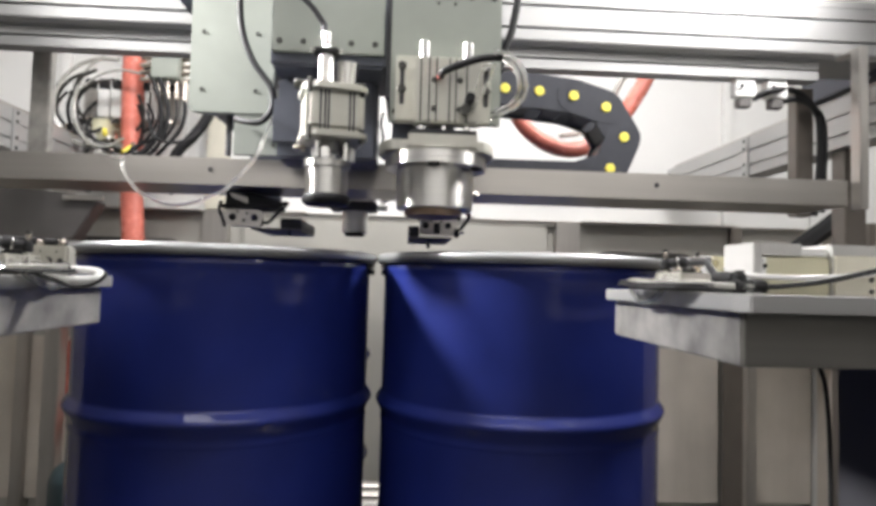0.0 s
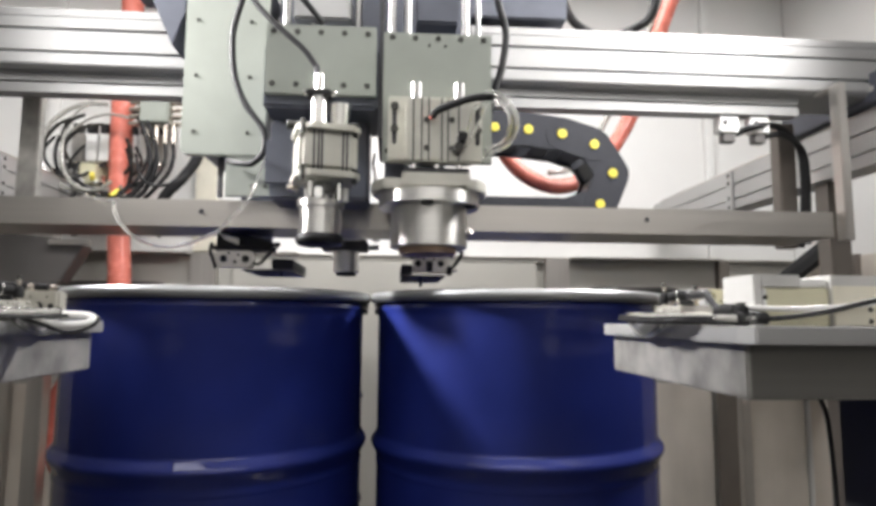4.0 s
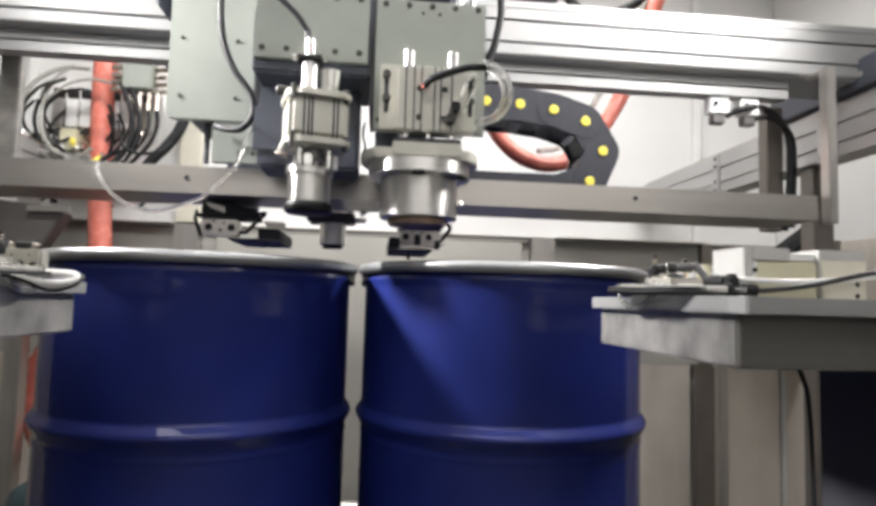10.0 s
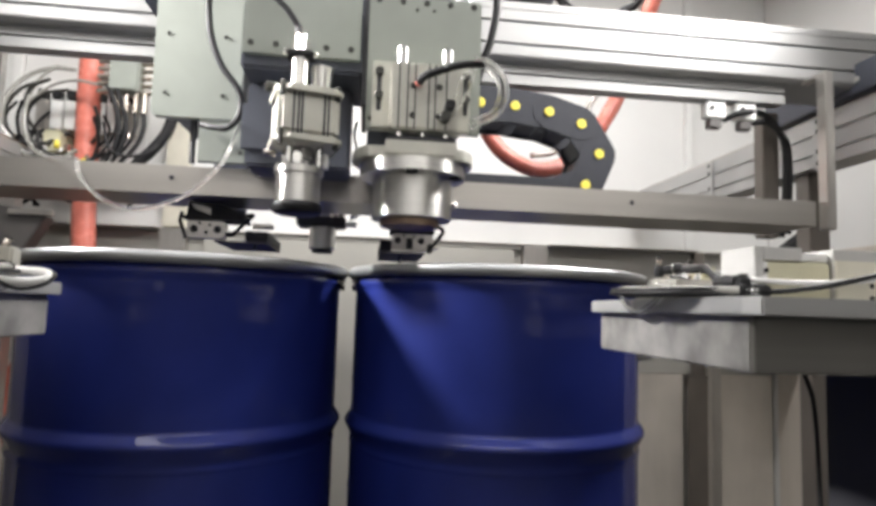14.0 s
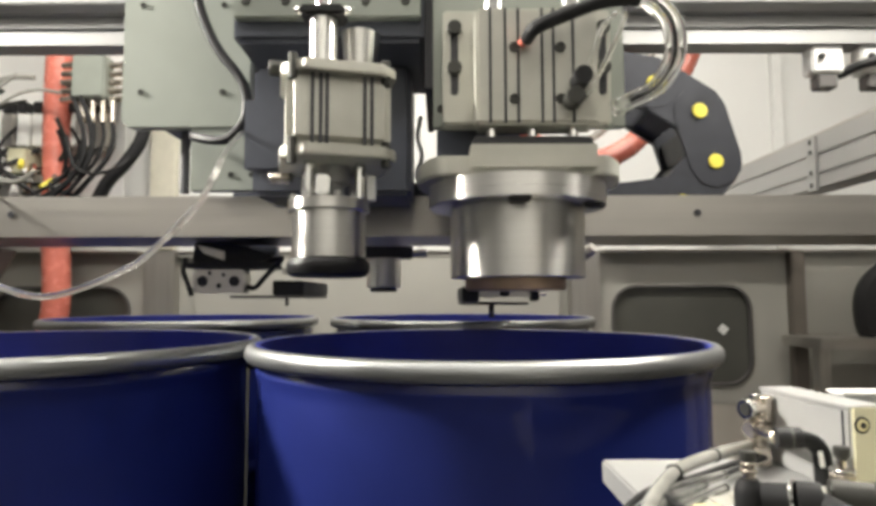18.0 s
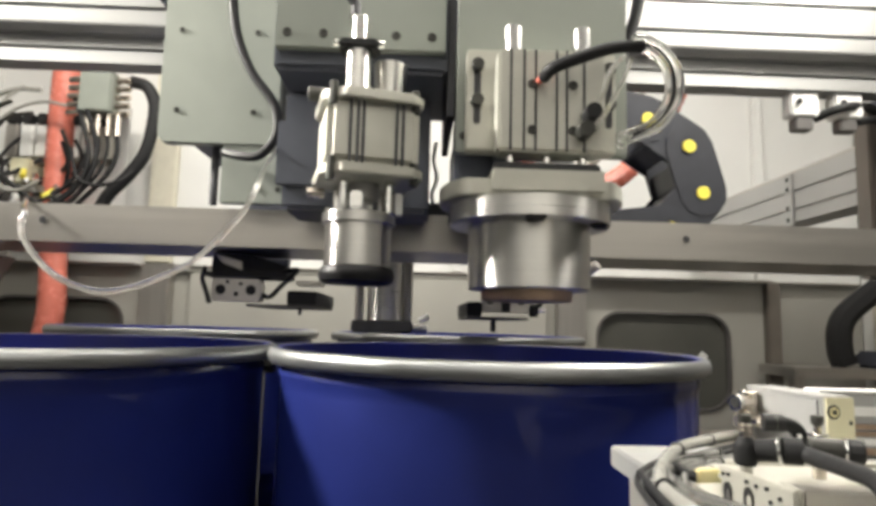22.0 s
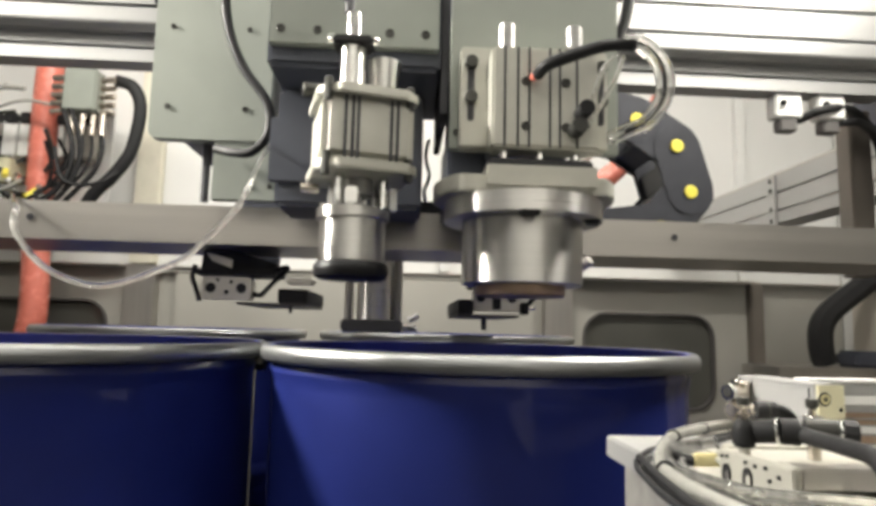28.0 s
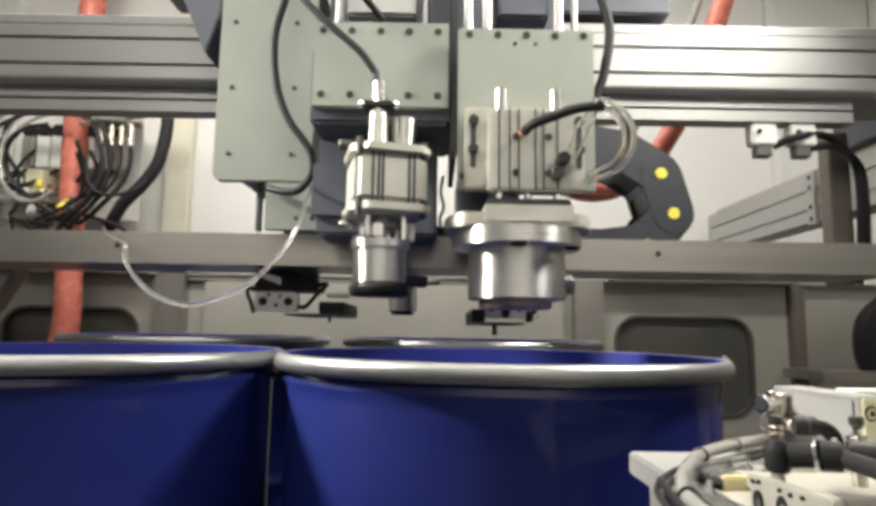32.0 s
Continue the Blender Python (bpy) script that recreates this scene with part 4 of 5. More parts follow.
hose("air_tube", "thin translucent white air tube hanging in a bow", [(-0.222, -0.05, 0.272), (-0.205, -0.13, 0.247), (-0.1985, -0.20, 0.207), (-0.208, -0.24, 0.150), (-0.2385, -0.28, 0.0955), (-0.2565, -0.295, 0.079), (-0.2885, -0.308, 0.0625), (-0.3188, -0.31, 0.0575), (-0.353, -0.31, 0.067), (-0.380, -0.305, 0.085), (-0.3985, -0.304, 0.109), (-0.407, -0.293, 0.124), (-0.416, -0.276, 0.1365), (-0.4665, -0.20, 0.153), (-0.529, -0.10, 0.1745), (-0.592, 0.0, 0.1965), (-0.622, 0.05, 0.2095), (-0.634, 0.074, 0.197), (-0.637, 0.088, 0.158)], 0.003, M["wire"], True)
hose("power_cable", "black cable hanging in front of the side panel", [(-0.262, -0.05, 0.70), (-0.277, -0.06, 0.61), (-0.293, -0.06, 0.536), (-0.287, -0.06, 0.451), (-0.263, -0.06, 0.386), (-0.225, -0.06, 0.333), (-0.221, -0.06, 0.29), (-0.241, -0.06, 0.262), (-0.27, -0.05, 0.262), (-0.30, -0.03, 0.272)], 0.0065, M["black"], True)
hose("sensor_cable", "black cable leading to the piston rod", [(-0.26, -0.2, 0.60), (-0.222, -0.205, 0.537), (-0.18, -0.21, 0.49), (-0.127, -0.21, 0.443), (-0.108, -0.207, 0.42), (-0.1, -0.205, 0.408)], 0.0058, M["black"], True)
hose("sensor_cable", "black cable looping behind the lifting plate", [(-0.16, -0.13, 0.62), (-0.15, -0.19, 0.57), (-0.12, -0.19, 0.535), (-0.095, -0.17, 0.51)], 0.006, M["black"], True)
hose("sensor_sleeve", "black sleeved sensor cable with a red plug", [(0.112, -0.272, 0.301), (0.118, -0.29, 0.304), (0.142, -0.295, 0.313), (0.178, -0.295, 0.326), (0.213, -0.29, 0.332)], 0.0068, M["black"], True)
hose("sensor_lead", "glossy looped clear tube beside the plate", [(0.205, -0.29, 0.331), (0.226, -0.285, 0.327), (0.245, -0.275, 0.311), (0.252, -0.26, 0.289), (0.243, -0.24, 0.267), (0.223, -0.23, 0.258), (0.206, -0.225, 0.25)], 0.0055, M["wire"], True)
hose("sensor_lead", "glossy looped clear tube beside the plate", [(0.20, -0.297, 0.337), (0.224, -0.292, 0.336), (0.252, -0.282, 0.316), (0.261, -0.265, 0.287), (0.249, -0.245, 0.262), (0.226, -0.23, 0.252), (0.208, -0.22, 0.244)], 0.0045, M["wire"], True)
hose("sensor_lead", "black lead inside a looped clear tube", [(0.205, -0.2925, 0.333), (0.228, -0.288, 0.331), (0.2475, -0.279, 0.314), (0.2555, -0.263, 0.288), (0.246, -0.243, 0.265), (0.222, -0.232, 0.254)], 0.0022, M["black"], True)
hose("sensor_lead", "thin clear tube across the cylinder block", [(0.198, -0.28, 0.325), (0.182, -0.28, 0.308), (0.176, -0.276, 0.288), (0.17, -0.27, 0.268), (0.165, -0.27, 0.256)], 0.0028, M["wire"], True)
hose("sensor_lead", "thin clear tube across the cylinder block", [(0.204, -0.283, 0.322), (0.196, -0.28, 0.30), (0.188, -0.27, 0.282), (0.178, -0.268, 0.262), (0.168, -0.268, 0.246)], 0.0026, M["wire"], True)
hose("plug_tip", "small red sensor plug", [(0.1085, -0.262, 0.301), (0.11, -0.268, 0.3012), (0.1125, -0.273, 0.302)], 0.0042, M["red"], True, category="plug")
hose("power_cable", "black cable along the edge of the tall plate", [(0.235, -0.15, 0.70), (0.246, -0.16, 0.58), (0.262, -0.16, 0.51), (0.253, -0.16, 0.44), (0.239, -0.16, 0.394), (0.228, -0.16, 0.349)], 0.0075, M["black"], True)
hose("power_cable", "black cable loop above the beam", [(0.50, 0.52, 1.745), (0.52, 0.52, 1.215), (0.56, 0.5, 0.97), (0.60, 0.48, 0.86), (0.68, 0.47, 0.82), (0.78, 0.48, 0.85), (0.86, 0.5, 0.94), (0.9, 0.52, 1.215), (0.92, 0.52, 1.745)], 0.014, M["black"])

# ---- fixed hoses ----
sh = hose("suction_hose", "thick ribbed red hose hanging at the rear", [(-1.1, 1.34, 1.745), (-1.1, 1.34, 1.215), (-1.11, 1.33, 0.9), (-1.102, 1.32, 0.6), (-1.085, 1.31, 0.27), (-1.07, 1.3, 0.02), (-1.12, 1.3, -0.15), (-1.23, 1.3, -0.3), (-1.292, 1.3, -0.47), (-1.25, 1.3, -0.63), (-1.14, 1.28, -0.78), (-1.08, 1.25, -0.92), (-1.08, 1.22, -1.08)], 0.042, M["red"], n=18, steps=54, ribs=0.10)
hr = hose("suction_hose", "ribbed red hose drooping in a bow behind the chain", [(1.16, 0.62, 1.745), (1.09, 0.62, 1.35), (1.01, 0.62, 1.12), (0.952, 0.62, 0.977), (0.888, 0.62, 0.80), (0.827, 0.62, 0.634), (0.764, 0.62, 0.521), (0.70, 0.62, 0.435), (0.62, 0.61, 0.385), (0.54, 0.6, 0.376), (0.46, 0.6, 0.41), (0.40, 0.6, 0.475), (0.36, 0.59, 0.57), (0.36, 0.56, 0.66), (0.38, 0.49, 0.715), (0.42, 0.43, 0.726), (0.42, 0.37, 0.728)], 0.0235, M["red"], n=14, steps=16, ribs=0.12)
hose("air_tube", "pale grey tube hanging beside the red hose", [(1.10, 0.66, 1.745), (0.93, 0.66, 1.0), (0.80, 0.66, 0.70), (0.752, 0.66, 0.62), (0.70, 0.66, 0.52), (0.63, 0.66, 0.45), (0.55, 0.65, 0.43)], 0.010, M["hosegrey"])

for o, x, y, z, r in ((sh, -1.1, 1.34, 1.705, 0.058), (sh, -1.08, 1.22, -1.09, 0.06), (hr, 1.16, 0.62, 1.705, 0.03)):
    part("hose_cuff", bm_rod((x, y, z), (x, y, z + 0.04), r, 20), M["steel"], o, "steel hose cuff")

# ---- side rails of the beam ----
for s in (-1, 1):
    r = thing("side_rail", s * 1.28, 0.7, 0.345, "aluminium side rail with a dark linear guide on top", "machine rail", "rails at both sides")
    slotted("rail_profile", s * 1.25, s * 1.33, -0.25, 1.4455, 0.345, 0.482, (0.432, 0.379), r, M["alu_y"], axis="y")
    part("guide", bm_box(min(s * 1.262, s * 1.29), max(s * 1.262, s * 1.29), -0.25, 1.40, 0.4825, 0.4955, 0.002), M["steel"], r, "polished linear guide")
    for y in (0.25, 0.79):
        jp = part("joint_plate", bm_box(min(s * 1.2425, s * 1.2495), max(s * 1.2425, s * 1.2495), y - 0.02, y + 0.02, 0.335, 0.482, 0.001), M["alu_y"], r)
        for z in (0.352, 0.385, 0.44, 0.468):
            bolt(jp, s * 1.2424, y, z, 0.007, way="left" if s > 0 else "right")
    for y in (0.35, 1.2) if s < 0 else (0.35,):
        part("rail_post", bm_box(min(s * 1.27, s * 1.33), max(s * 1.27, s * 1.33), y - 0.03, y + 0.03, -Z0, 0.3445, 0.003), M["brown"] if s > 0 else M["steel_v"], r, "steel rail post, shade painted in brown" if s > 0 else "stainless rail post")

# ---- valve manifold at the rear left ----
vm = thing("valve_manifold", -1.15, 1.35, 0.45, "cluster of pneumatic valves with black hoses", "valve manifold")
part("mount_plate", bm_box(-1.33, -0.9, 1.40, 1.41, 0.42, 0.82, 0.002), M["white"], vm, "white mounting plate")
part("plate_foot", bm_box(-1.3, -0.93, 1.41, 1.47, 0.44, 0.5, 0.002), M["white"], vm)
for k in range(7):
    v = part("valve", bm_box(-1.31 + 0.055 * k, -1.265 + 0.055 * k, 1.33, 1.3995, 0.60, 0.72, 0.004), M["white"] if k % 3 else M["steel"], vm, "small valve body")
    part("valve_coil", bm_box(-1.305 + 0.055 * k, -1.27 + 0.055 * k, 1.32, 1.36, 0.7205, 0.76, 0.004), M["black"], v)
    part("valve_fitting", bm_rod((-1.288 + 0.055 * k, 1.345, 0.585), (-1.288 + 0.055 * k, 1.345, 0.60), 0.012, 10), M["brass"], v)
part("terminal_box", bm_box(-1.245, -1.18, 1.27, 1.39, 0.49, 0.58, 0.005), M["cream"], vm, "cream terminal box")
part("plug_row", bm_box(-1.33, -1.1, 1.28, 1.36, 0.455, 0.486, 0.005), M["steel"], vm)
part("lower_block", bm_box(-1.36, -1.08, 1.30, 1.39, 0.40, 0.45, 0.006), M["steel"], vm)
rng = random.Random(4)
for k in range(10):
    a0, sweep = rng.uniform(60, 150), rng.uniform(150, 290)
    cx, cz, ra, rb = rng.uniform(-1.24, -1.10), rng.uniform(0.56, 0.64), rng.uniform(0.10, 0.21), rng.uniform(0.09, 0.20)
    y0, tilt = rng.uniform(1.16, 1.30), rng.uniform(-0.12, 0.12)
    pts = []
    for q in range(9):
        a = radians(a0 + sweep * q / 8)
        pts.append((cx + ra * math.cos(a), y0 + tilt * math.sin(a), max(cz + rb * math.sin(a), 0.36)))
    part("valve_hose", bm_tube(pts, rng.choice((0.006, 0.007, 0.009)), 8, 5), rng.choice((M["black"], M["hosegrey"], M["bolt"])), vm, "looped air hose")
for k in range(6):
    x = rng.uniform(-1.32, -0.95)
    part("valve_hose", bm_tube([(x, 1.33, 0.59), (x + rng.uniform(-0.05, 0.03), 1.26, rng.uniform(0.5, 0.56)), (x + rng.uniform(-0.1, 0.1), 1.22, rng.uniform(0.42, 0.5)), (x + rng.uniform(-0.1, 0.16), 1.24, 0.36), (x + rng.uniform(-0.05, 0.2), 1.3, 0.28)], 0.007, 8, 5), M["black"], vm, "black air hose")
for k in range(12):
    x, z = rng.uniform(-1.36, -1.02), rng.uniform(0.40, 0.52)
    part("hose_fitting", bm_rod((x, 1.24, z), (x + rng.uniform(-0.03, 0.03), 1.27, z + rng.uniform(0.01, 0.035)), rng.uniform(0.008, 0.014), 10), rng.choice((M["brass"], M["white"], M["steel"], M["yellow"])), vm)
for a in range(2):
    d = 0.034 * a
    part("hose_loop", bm_tube([(-1.04 + d * 0.5, 1.27, 0.80), (-0.97 + d * 0.7, 1.2, 0.71 + 0.01 * a), (-0.935 + d * 0.75, 1.2, 0.58), (-0.965 + d * 0.55, 1.2, 0.47 - 0.01 * a), (-1.05 + d, 1.2, 0.38), (-1.1 + d, 1.22, 0.3)], 0.0085, 8, 6), M["black"], vm, "thick black hose")
for k in range(5):
    x = -1.02 + 0.03 * k
    part("gland", bm_rod((x, 1.30, 0.74), (x, 1.30, 0.80), 0.012, 10), M["steel"], vm, "cable gland")
part("thick_pipe", bm_tube([(-0.84, 1.27, 0.87), (-0.775, 1.25, 0.84), (-0.745, 1.25, 0.76), (-0.766, 1.25, 0.61), (-0.82, 1.25, 0.52), (-0.884, 1.25, 0.447), (-0.95, 1.27, 0.33)], 0.022, 12, 6), M["black"], vm, "thick black pipe")
# valve island with its row of nickel glands
vi = part("valve_island", bm_box(-0.99, -0.878, 1.20, 1.27, 0.735, 0.885, 0.006), M["plate"], vm, "grey-green valve island")
part("island_bracket", bm_box(-0.96, -0.90, 1.2702, 1.40, 0.78, 0.815, 0.002), M["white"], vm)
for x in (-1.016, -0.852):
    for z in (0.735, 0.765, 0.795, 0.825, 0.855):
        part("island_gland", bm_rod((x - 0.025, 1.235, z), (x + 0.025, 1.235, z + 0.004), 0.0115, 8), M["brass"] if int(z * 1000) % 2 else M["steel"], vi, "nickel gland")
for k, x in enumerate((-0.965, -0.93, -0.895, -0.862)):
    part("down_fitting", bm_rod((x, 1.235, 0.655), (x, 1.235, 0.7345), 0.0125, 8), M["brass"], vi, "nickel gland")
    part("down_hose", bm_tube([(x, 1.235, 0.66), (x + 0.006, 1.232, 0.6), (x - 0.012, 1.228, 0.53), (x - 0.065, 1.225, 0.46), (x - 0.14, 1.225, 0.415 - 0.01 * k), (x - 0.2, 1.23, 0.39)], 0.0085 if k % 2 else 0.006, 10, 6), M["black"], vi, "black air hose")
part("cross_hose", bm_tube([(-0.99, 1.19, 0.60), (-0.96, 1.185, 0.50), (-0.90, 1.18, 0.47), (-0.83, 1.19, 0.485), (-0.79, 1.22, 0.53)], 0.0065, 8, 6), M["black"], vm, "thin black air hose")

# ---- teal canister on the floor at the rear left ----
cn = thing("canister", -1.0, 0.95, -Z0, "dark teal plastic canister with a rounded shoulder", "canister")
part("canister_body", bm_lathe([(0, -Z0), (0.145, -Z0), (0.15, -Z0 + 0.008), (0.15, -0.78), (0.146, -0.755), (0.132, -0.73), (0.105, -0.712), (0.04, -0.70), (0, -0.70)], -1.0, 0.95, 40), M["teal"], cn)
part("canister_cap", bm_lathe([(0, -0.6995), (0.03, -0.6995), (0.03, -0.675), (0.027, -0.672), (0, -0.672)], -1.0, 0.95, 20), M["black"], cn, "black screw cap")

# ---- swing arm at the rear right ----
arm = thing("swing_arm", 1.74, 1.3, -0.1, "black bent swing arm on a stainless shelf", "swing arm")
part("arm_tube", bm_tube([(1.98, 1.3, 0.285), (1.88, 1.3, 0.21), (1.76, 1.3, 0.115), (1.725, 1.3, 0.05), (1.725, 1.3, -0.03), (1.74, 1.3, -0.07)], 0.042, 8, 6), M["black"], arm, "black bent arm")
part("arm_shelf", bm_box(1.5, 1.955, 1.2, 1.44, -0.115, -0.08, 0.004), M["steel"], arm, "stainless shelf")
part("shelf_leg", bm_box(1.52, 1.56, 1.25, 1.29, -Z0, -0.1152, 0.003), M["steel_v"], arm)
part("arm_motor", bm_box(1.8, 1.94, 1.22, 1.34, -0.0795, -0.02, 0.012), M["navy"], arm)

# ---- drive housing at the rear left ----
dh = thing("drive_housing", -1.4, 1.13, 0.06, "dark grey sloped drive housing on the rail post", "drive housing")
part("housing", bm_poly([(-1.118, 0.214), (-1.20, 0.07), (-1.62, 0.06), (-1.62, 0.285), (-1.2, 0.24)], "y", 1.09, 1.1695, 0.004), M["umber"], dh, "dark grey painted cover")
part("cover_strip", bm_box(-1.24, -1.09, 1.075, 1.0895, 0.216, 0.236, 0.002), M["steel"], dh, "bright steel strip")


# ---- pneumatic fittings on the side tables ----
def clamp_station(s):
    f = lambda pts: [(s * x, y, z) for x, y, z in pts]
    bx = lambda x0, x1, y0, y1, z0, z1, b=0.002: bm_box(min(s * x0, s * x1), max(s * x0, s * x1), y0, y1, z0, z1, b)
    rod = lambda a, b, r, n=14: bm_rod((s * a[0], a[1], a[2]), (s * b[0], b[1], b[2]), r, n)
    T = -0.0578
    # valve box, turned a little, with a cream front plate
    v = thing("valve_box", s * 0.53, -0.44, T, "pale aluminium valve box with a cream face plate", "valve box", "valve boxes on the side tables")
    yaw = about(s * 0.485, -0.484, 0, 0, 0, s * 6.6)
    lb = lambda u0, u1, v0, v1, z0, z1, b=0.0008: turned(bx(0.485 + u0, 0.485 + u1, v0 - 0.484, v1 - 0.484, z0, z1, b), yaw)
    lr = lambda u, z, r, d0, d1, n=18: turned(rod((0.485 + u, -0.484 - d0, z), (0.485 + u, -0.484 - d1, z), r, n), yaw)
    part("box_body", lb(0, 0.0230, 0, 0.082, T, -0.0105, 0.001), M["alu"], v, "pale aluminium housing")
    part("box_lid", lb(-0.0004, 0.0234, 0.0, 0.0824, -0.0103, -0.0076, 0.0006), M["alu"], v, "pale grey lid")
    part("seam", lb(-0.0007, -0.0001, 0.0042, 0.0054, T + 0.001, -0.0107, 0), M["dark"], v)
    fp = part("face_plate", lb(0.0008, 0.0222, -0.0022, -0.0002, T + 0.002, -0.0082, 0.0005), M["cream"], v, "cream face plate")
    bd = part("round_badge", lr(0.0056, -0.0178, 0.0049, 0.0021, 0.0030), M["bolt"], fp, "dark round badge")
    part("badge_ring", lr(0.0056, -0.0178, 0.0034, 0.0029, 0.0034), M["tag"], bd)
    part("badge_centre", lr(0.0056, -0.0178, 0.0019, 0.0033, 0.0040, 12), M["bolt"], bd)
    part("face_hole", lr(0.0186, -0.0250, 0.0016, 0.0021, 0.0026, 10), M["black"], fp)
    rbx = thing("relay_box", s * 0.566, -0.421, T, "pale grey relay box with white and brown slots", "valve box", "relay boxes on the side tables")
    part("box_body", bx(0.517, 0.62, -0.430, -0.412, T, -0.0102, 0.001), M["alu"], rbx, "pale aluminium housing")
    part("box_lid", bx(0.5165, 0.6205, -0.4306, -0.4114, -0.010, -0.0078, 0.0006), M["white"], rbx, "white lid")
    for z, h, m in ((-0.0235, 0.0034, "white"), (-0.0350, 0.0019, "rust"), (-0.0403, 0.0017, "rust"), (-0.0462, 0.0026, "white"), (-0.0535, 0.0026, "rust")):
        part("slot_bar", bx(0.520, 0.60, -0.4322, -0.4302, z - h, z + h, 0.0004), M[m], rbx)
    # elbow fitting with its black hooked coupling
    e = thing("elbow_fitting", s * 0.467, -0.415, T, "stacked nickel elbow fitting with a black coupling", "pipe fitting", "elbow fittings on the side tables")
    part("nut", rod((0.467, -0.415, T), (0.467, -0.415, T + 0.012), 0.009, 6), M["brass"], e, "hexagonal union nut")
    part("stem", rod((0.467, -0.415, T + 0.012), (0.467, -0.415, -0.0165), 0.0058), M["brass"], e, "nickel stem")
    part("lower_elbow", rod((0.4595, -0.4195, -0.034), (0.4755, -0.4125, -0.034), 0.0058), M["brass"], e)
    part("lower_mouth", rod((0.4580, -0.4202, -0.034), (0.4596, -0.4195, -0.034), 0.0060), M["brass"], e)
    up = part("upper_elbow", rod((0.4575, -0.4205, -0.0200), (0.4745, -0.4125, -0.0200), 0.0060), M["brass"], e, "nickel elbow")
    part("mouth_collar", rod((0.4555, -0.4214, -0.0200), (0.4592, -0.4197, -0.0200), 0.0070, 18), M["chrome"], up)
    part("elbow_mouth", rod((0.4549, -0.4217, -0.0200), (0.4556, -0.4214, -0.0200), 0.0042, 18), M["black"], up)
    part("elbow_knuckle", rod((0.4715, -0.4140, -0.0292), (0.4715, -0.4140, -0.0118), 0.0068, 16), M["brass"], up)
    part("elbow_cap", rod((0.465, -0.4165, -0.0140), (0.465, -0.4165, -0.0105), 0.0034, 8), M["chrome"], e)
    for q in (0.0, 0.0042):
        part("stem_ring", rod((0.4665, -0.4155, -0.0285 + q), (0.4665, -0.4155, -0.0268 + q), 0.0070, 16), M["brass"], e)
    hook = part("hook_coupling", bm_tube(f([(0.4475, -0.474, -0.0272), (0.4545, -0.475, -0.0272), (0.4612, -0.4755, -0.0272)]), 0.0062, 16), M["black"], e, "black push coupling")
    part("hook_neck", rod((0.4645, -0.4195, -0.0335), (0.4486, -0.4735, -0.0275), 0.0040, 12), M["brass"], hook, "nickel neck")
    part("hook_ring", rod((0.4540, -0.475, -0.0272), (0.4552, -0.475, -0.0272), 0.0066, 18), M["bolt"], hook)
    part("hook_bend", bm_tube(f([(0.4605, -0.4755, -0.0272), (0.4655, -0.476, -0.0282), (0.4702, -0.4765, -0.0315), (0.4724, -0.477, -0.0368), (0.4728, -0.4775, -0.0530)]), 0.0050, 14), M["seal"], hook, "black bent hose")
    part("hook_tip", rod((0.4690, -0.4815, -0.0335), (0.4695, -0.4825, -0.0420), 0.0014, 8), M["white"], hook)
    # two needle valves on black couplings, standing over the clamp
    g = thing("needle_valve", s * 0.3755, -0.588, T, "nickel needle valve on a black coupling", "valve", "needle valves on the side tables")
    part("foot", rod((0.3755, -0.588, T + 0.0053), (0.3755, -0.588, -0.0318), 0.0030, 10), M["pale"], g)
    part("union", bm_lathe([(0, -0.0325), (0.0046, -0.0325), (0.0058, -0.0305), (0.0058, -0.0232), (0.0048, -0.0205), (0.0036, -0.0185), (0, -0.0185)], s * 0.3755, -0.588, 18), M["black"], g, "black swivel union")
    part("stem", rod((0.3755, -0.588, -0.0185), (0.3755, -0.588, -0.0112), 0.0023, 10), M["brass"], g, "nickel stem")
    for q in (-0.0160, -0.0132):
        part("lock_ring", rod((0.3755, -0.588, q), (0.3755, -0.588, q + 0.0014), 0.0036, 8), M["brass"], g)
    part("knob", rod((0.3755, -0.588, -0.0114), (0.3755, -0.588, -0.0072), 0.0031, 12), M["bolt"], g, "dark adjusting knob")
    cp = part("coupling", bm_tube(f([(0.3795, -0.5915, -0.0245), (0.3835, -0.5945, -0.0238), (0.3875, -0.5978, -0.0231)]), 0.0056, 16), M["black"], g, "black push coupling")
    part("clip_ring", rod((0.3873, -0.5976, -0.0231), (0.3887, -0.5988, -0.0229), 0.0070, 18), M["chrome"], cp)
    part("coupling_end", bm_tube(f([(0.3888, -0.5989, -0.0229), (0.3925, -0.6008, -0.0227), (0.3960, -0.6022, -0.0227)]), 0.0066, 16), M["black"], cp)
    part("outlet_hose", bm_tube(f([(0.3945, -0.602, -0.0227), (0.3975, -0.613, -0.0240), (0.3968, -0.635, -0.0240), (0.394, -0.655, -0.0245), (0.3905, -0.670, -0.0310), (0.391, -0.683, -0.0400)]), 0.0040, 12), M["black"], cp, "black air hose")
    g = thing("needle_valve", s * 0.4215, -0.5755, T, "nickel needle valve with a dark barrel", "valve", "needle valves on the side tables")
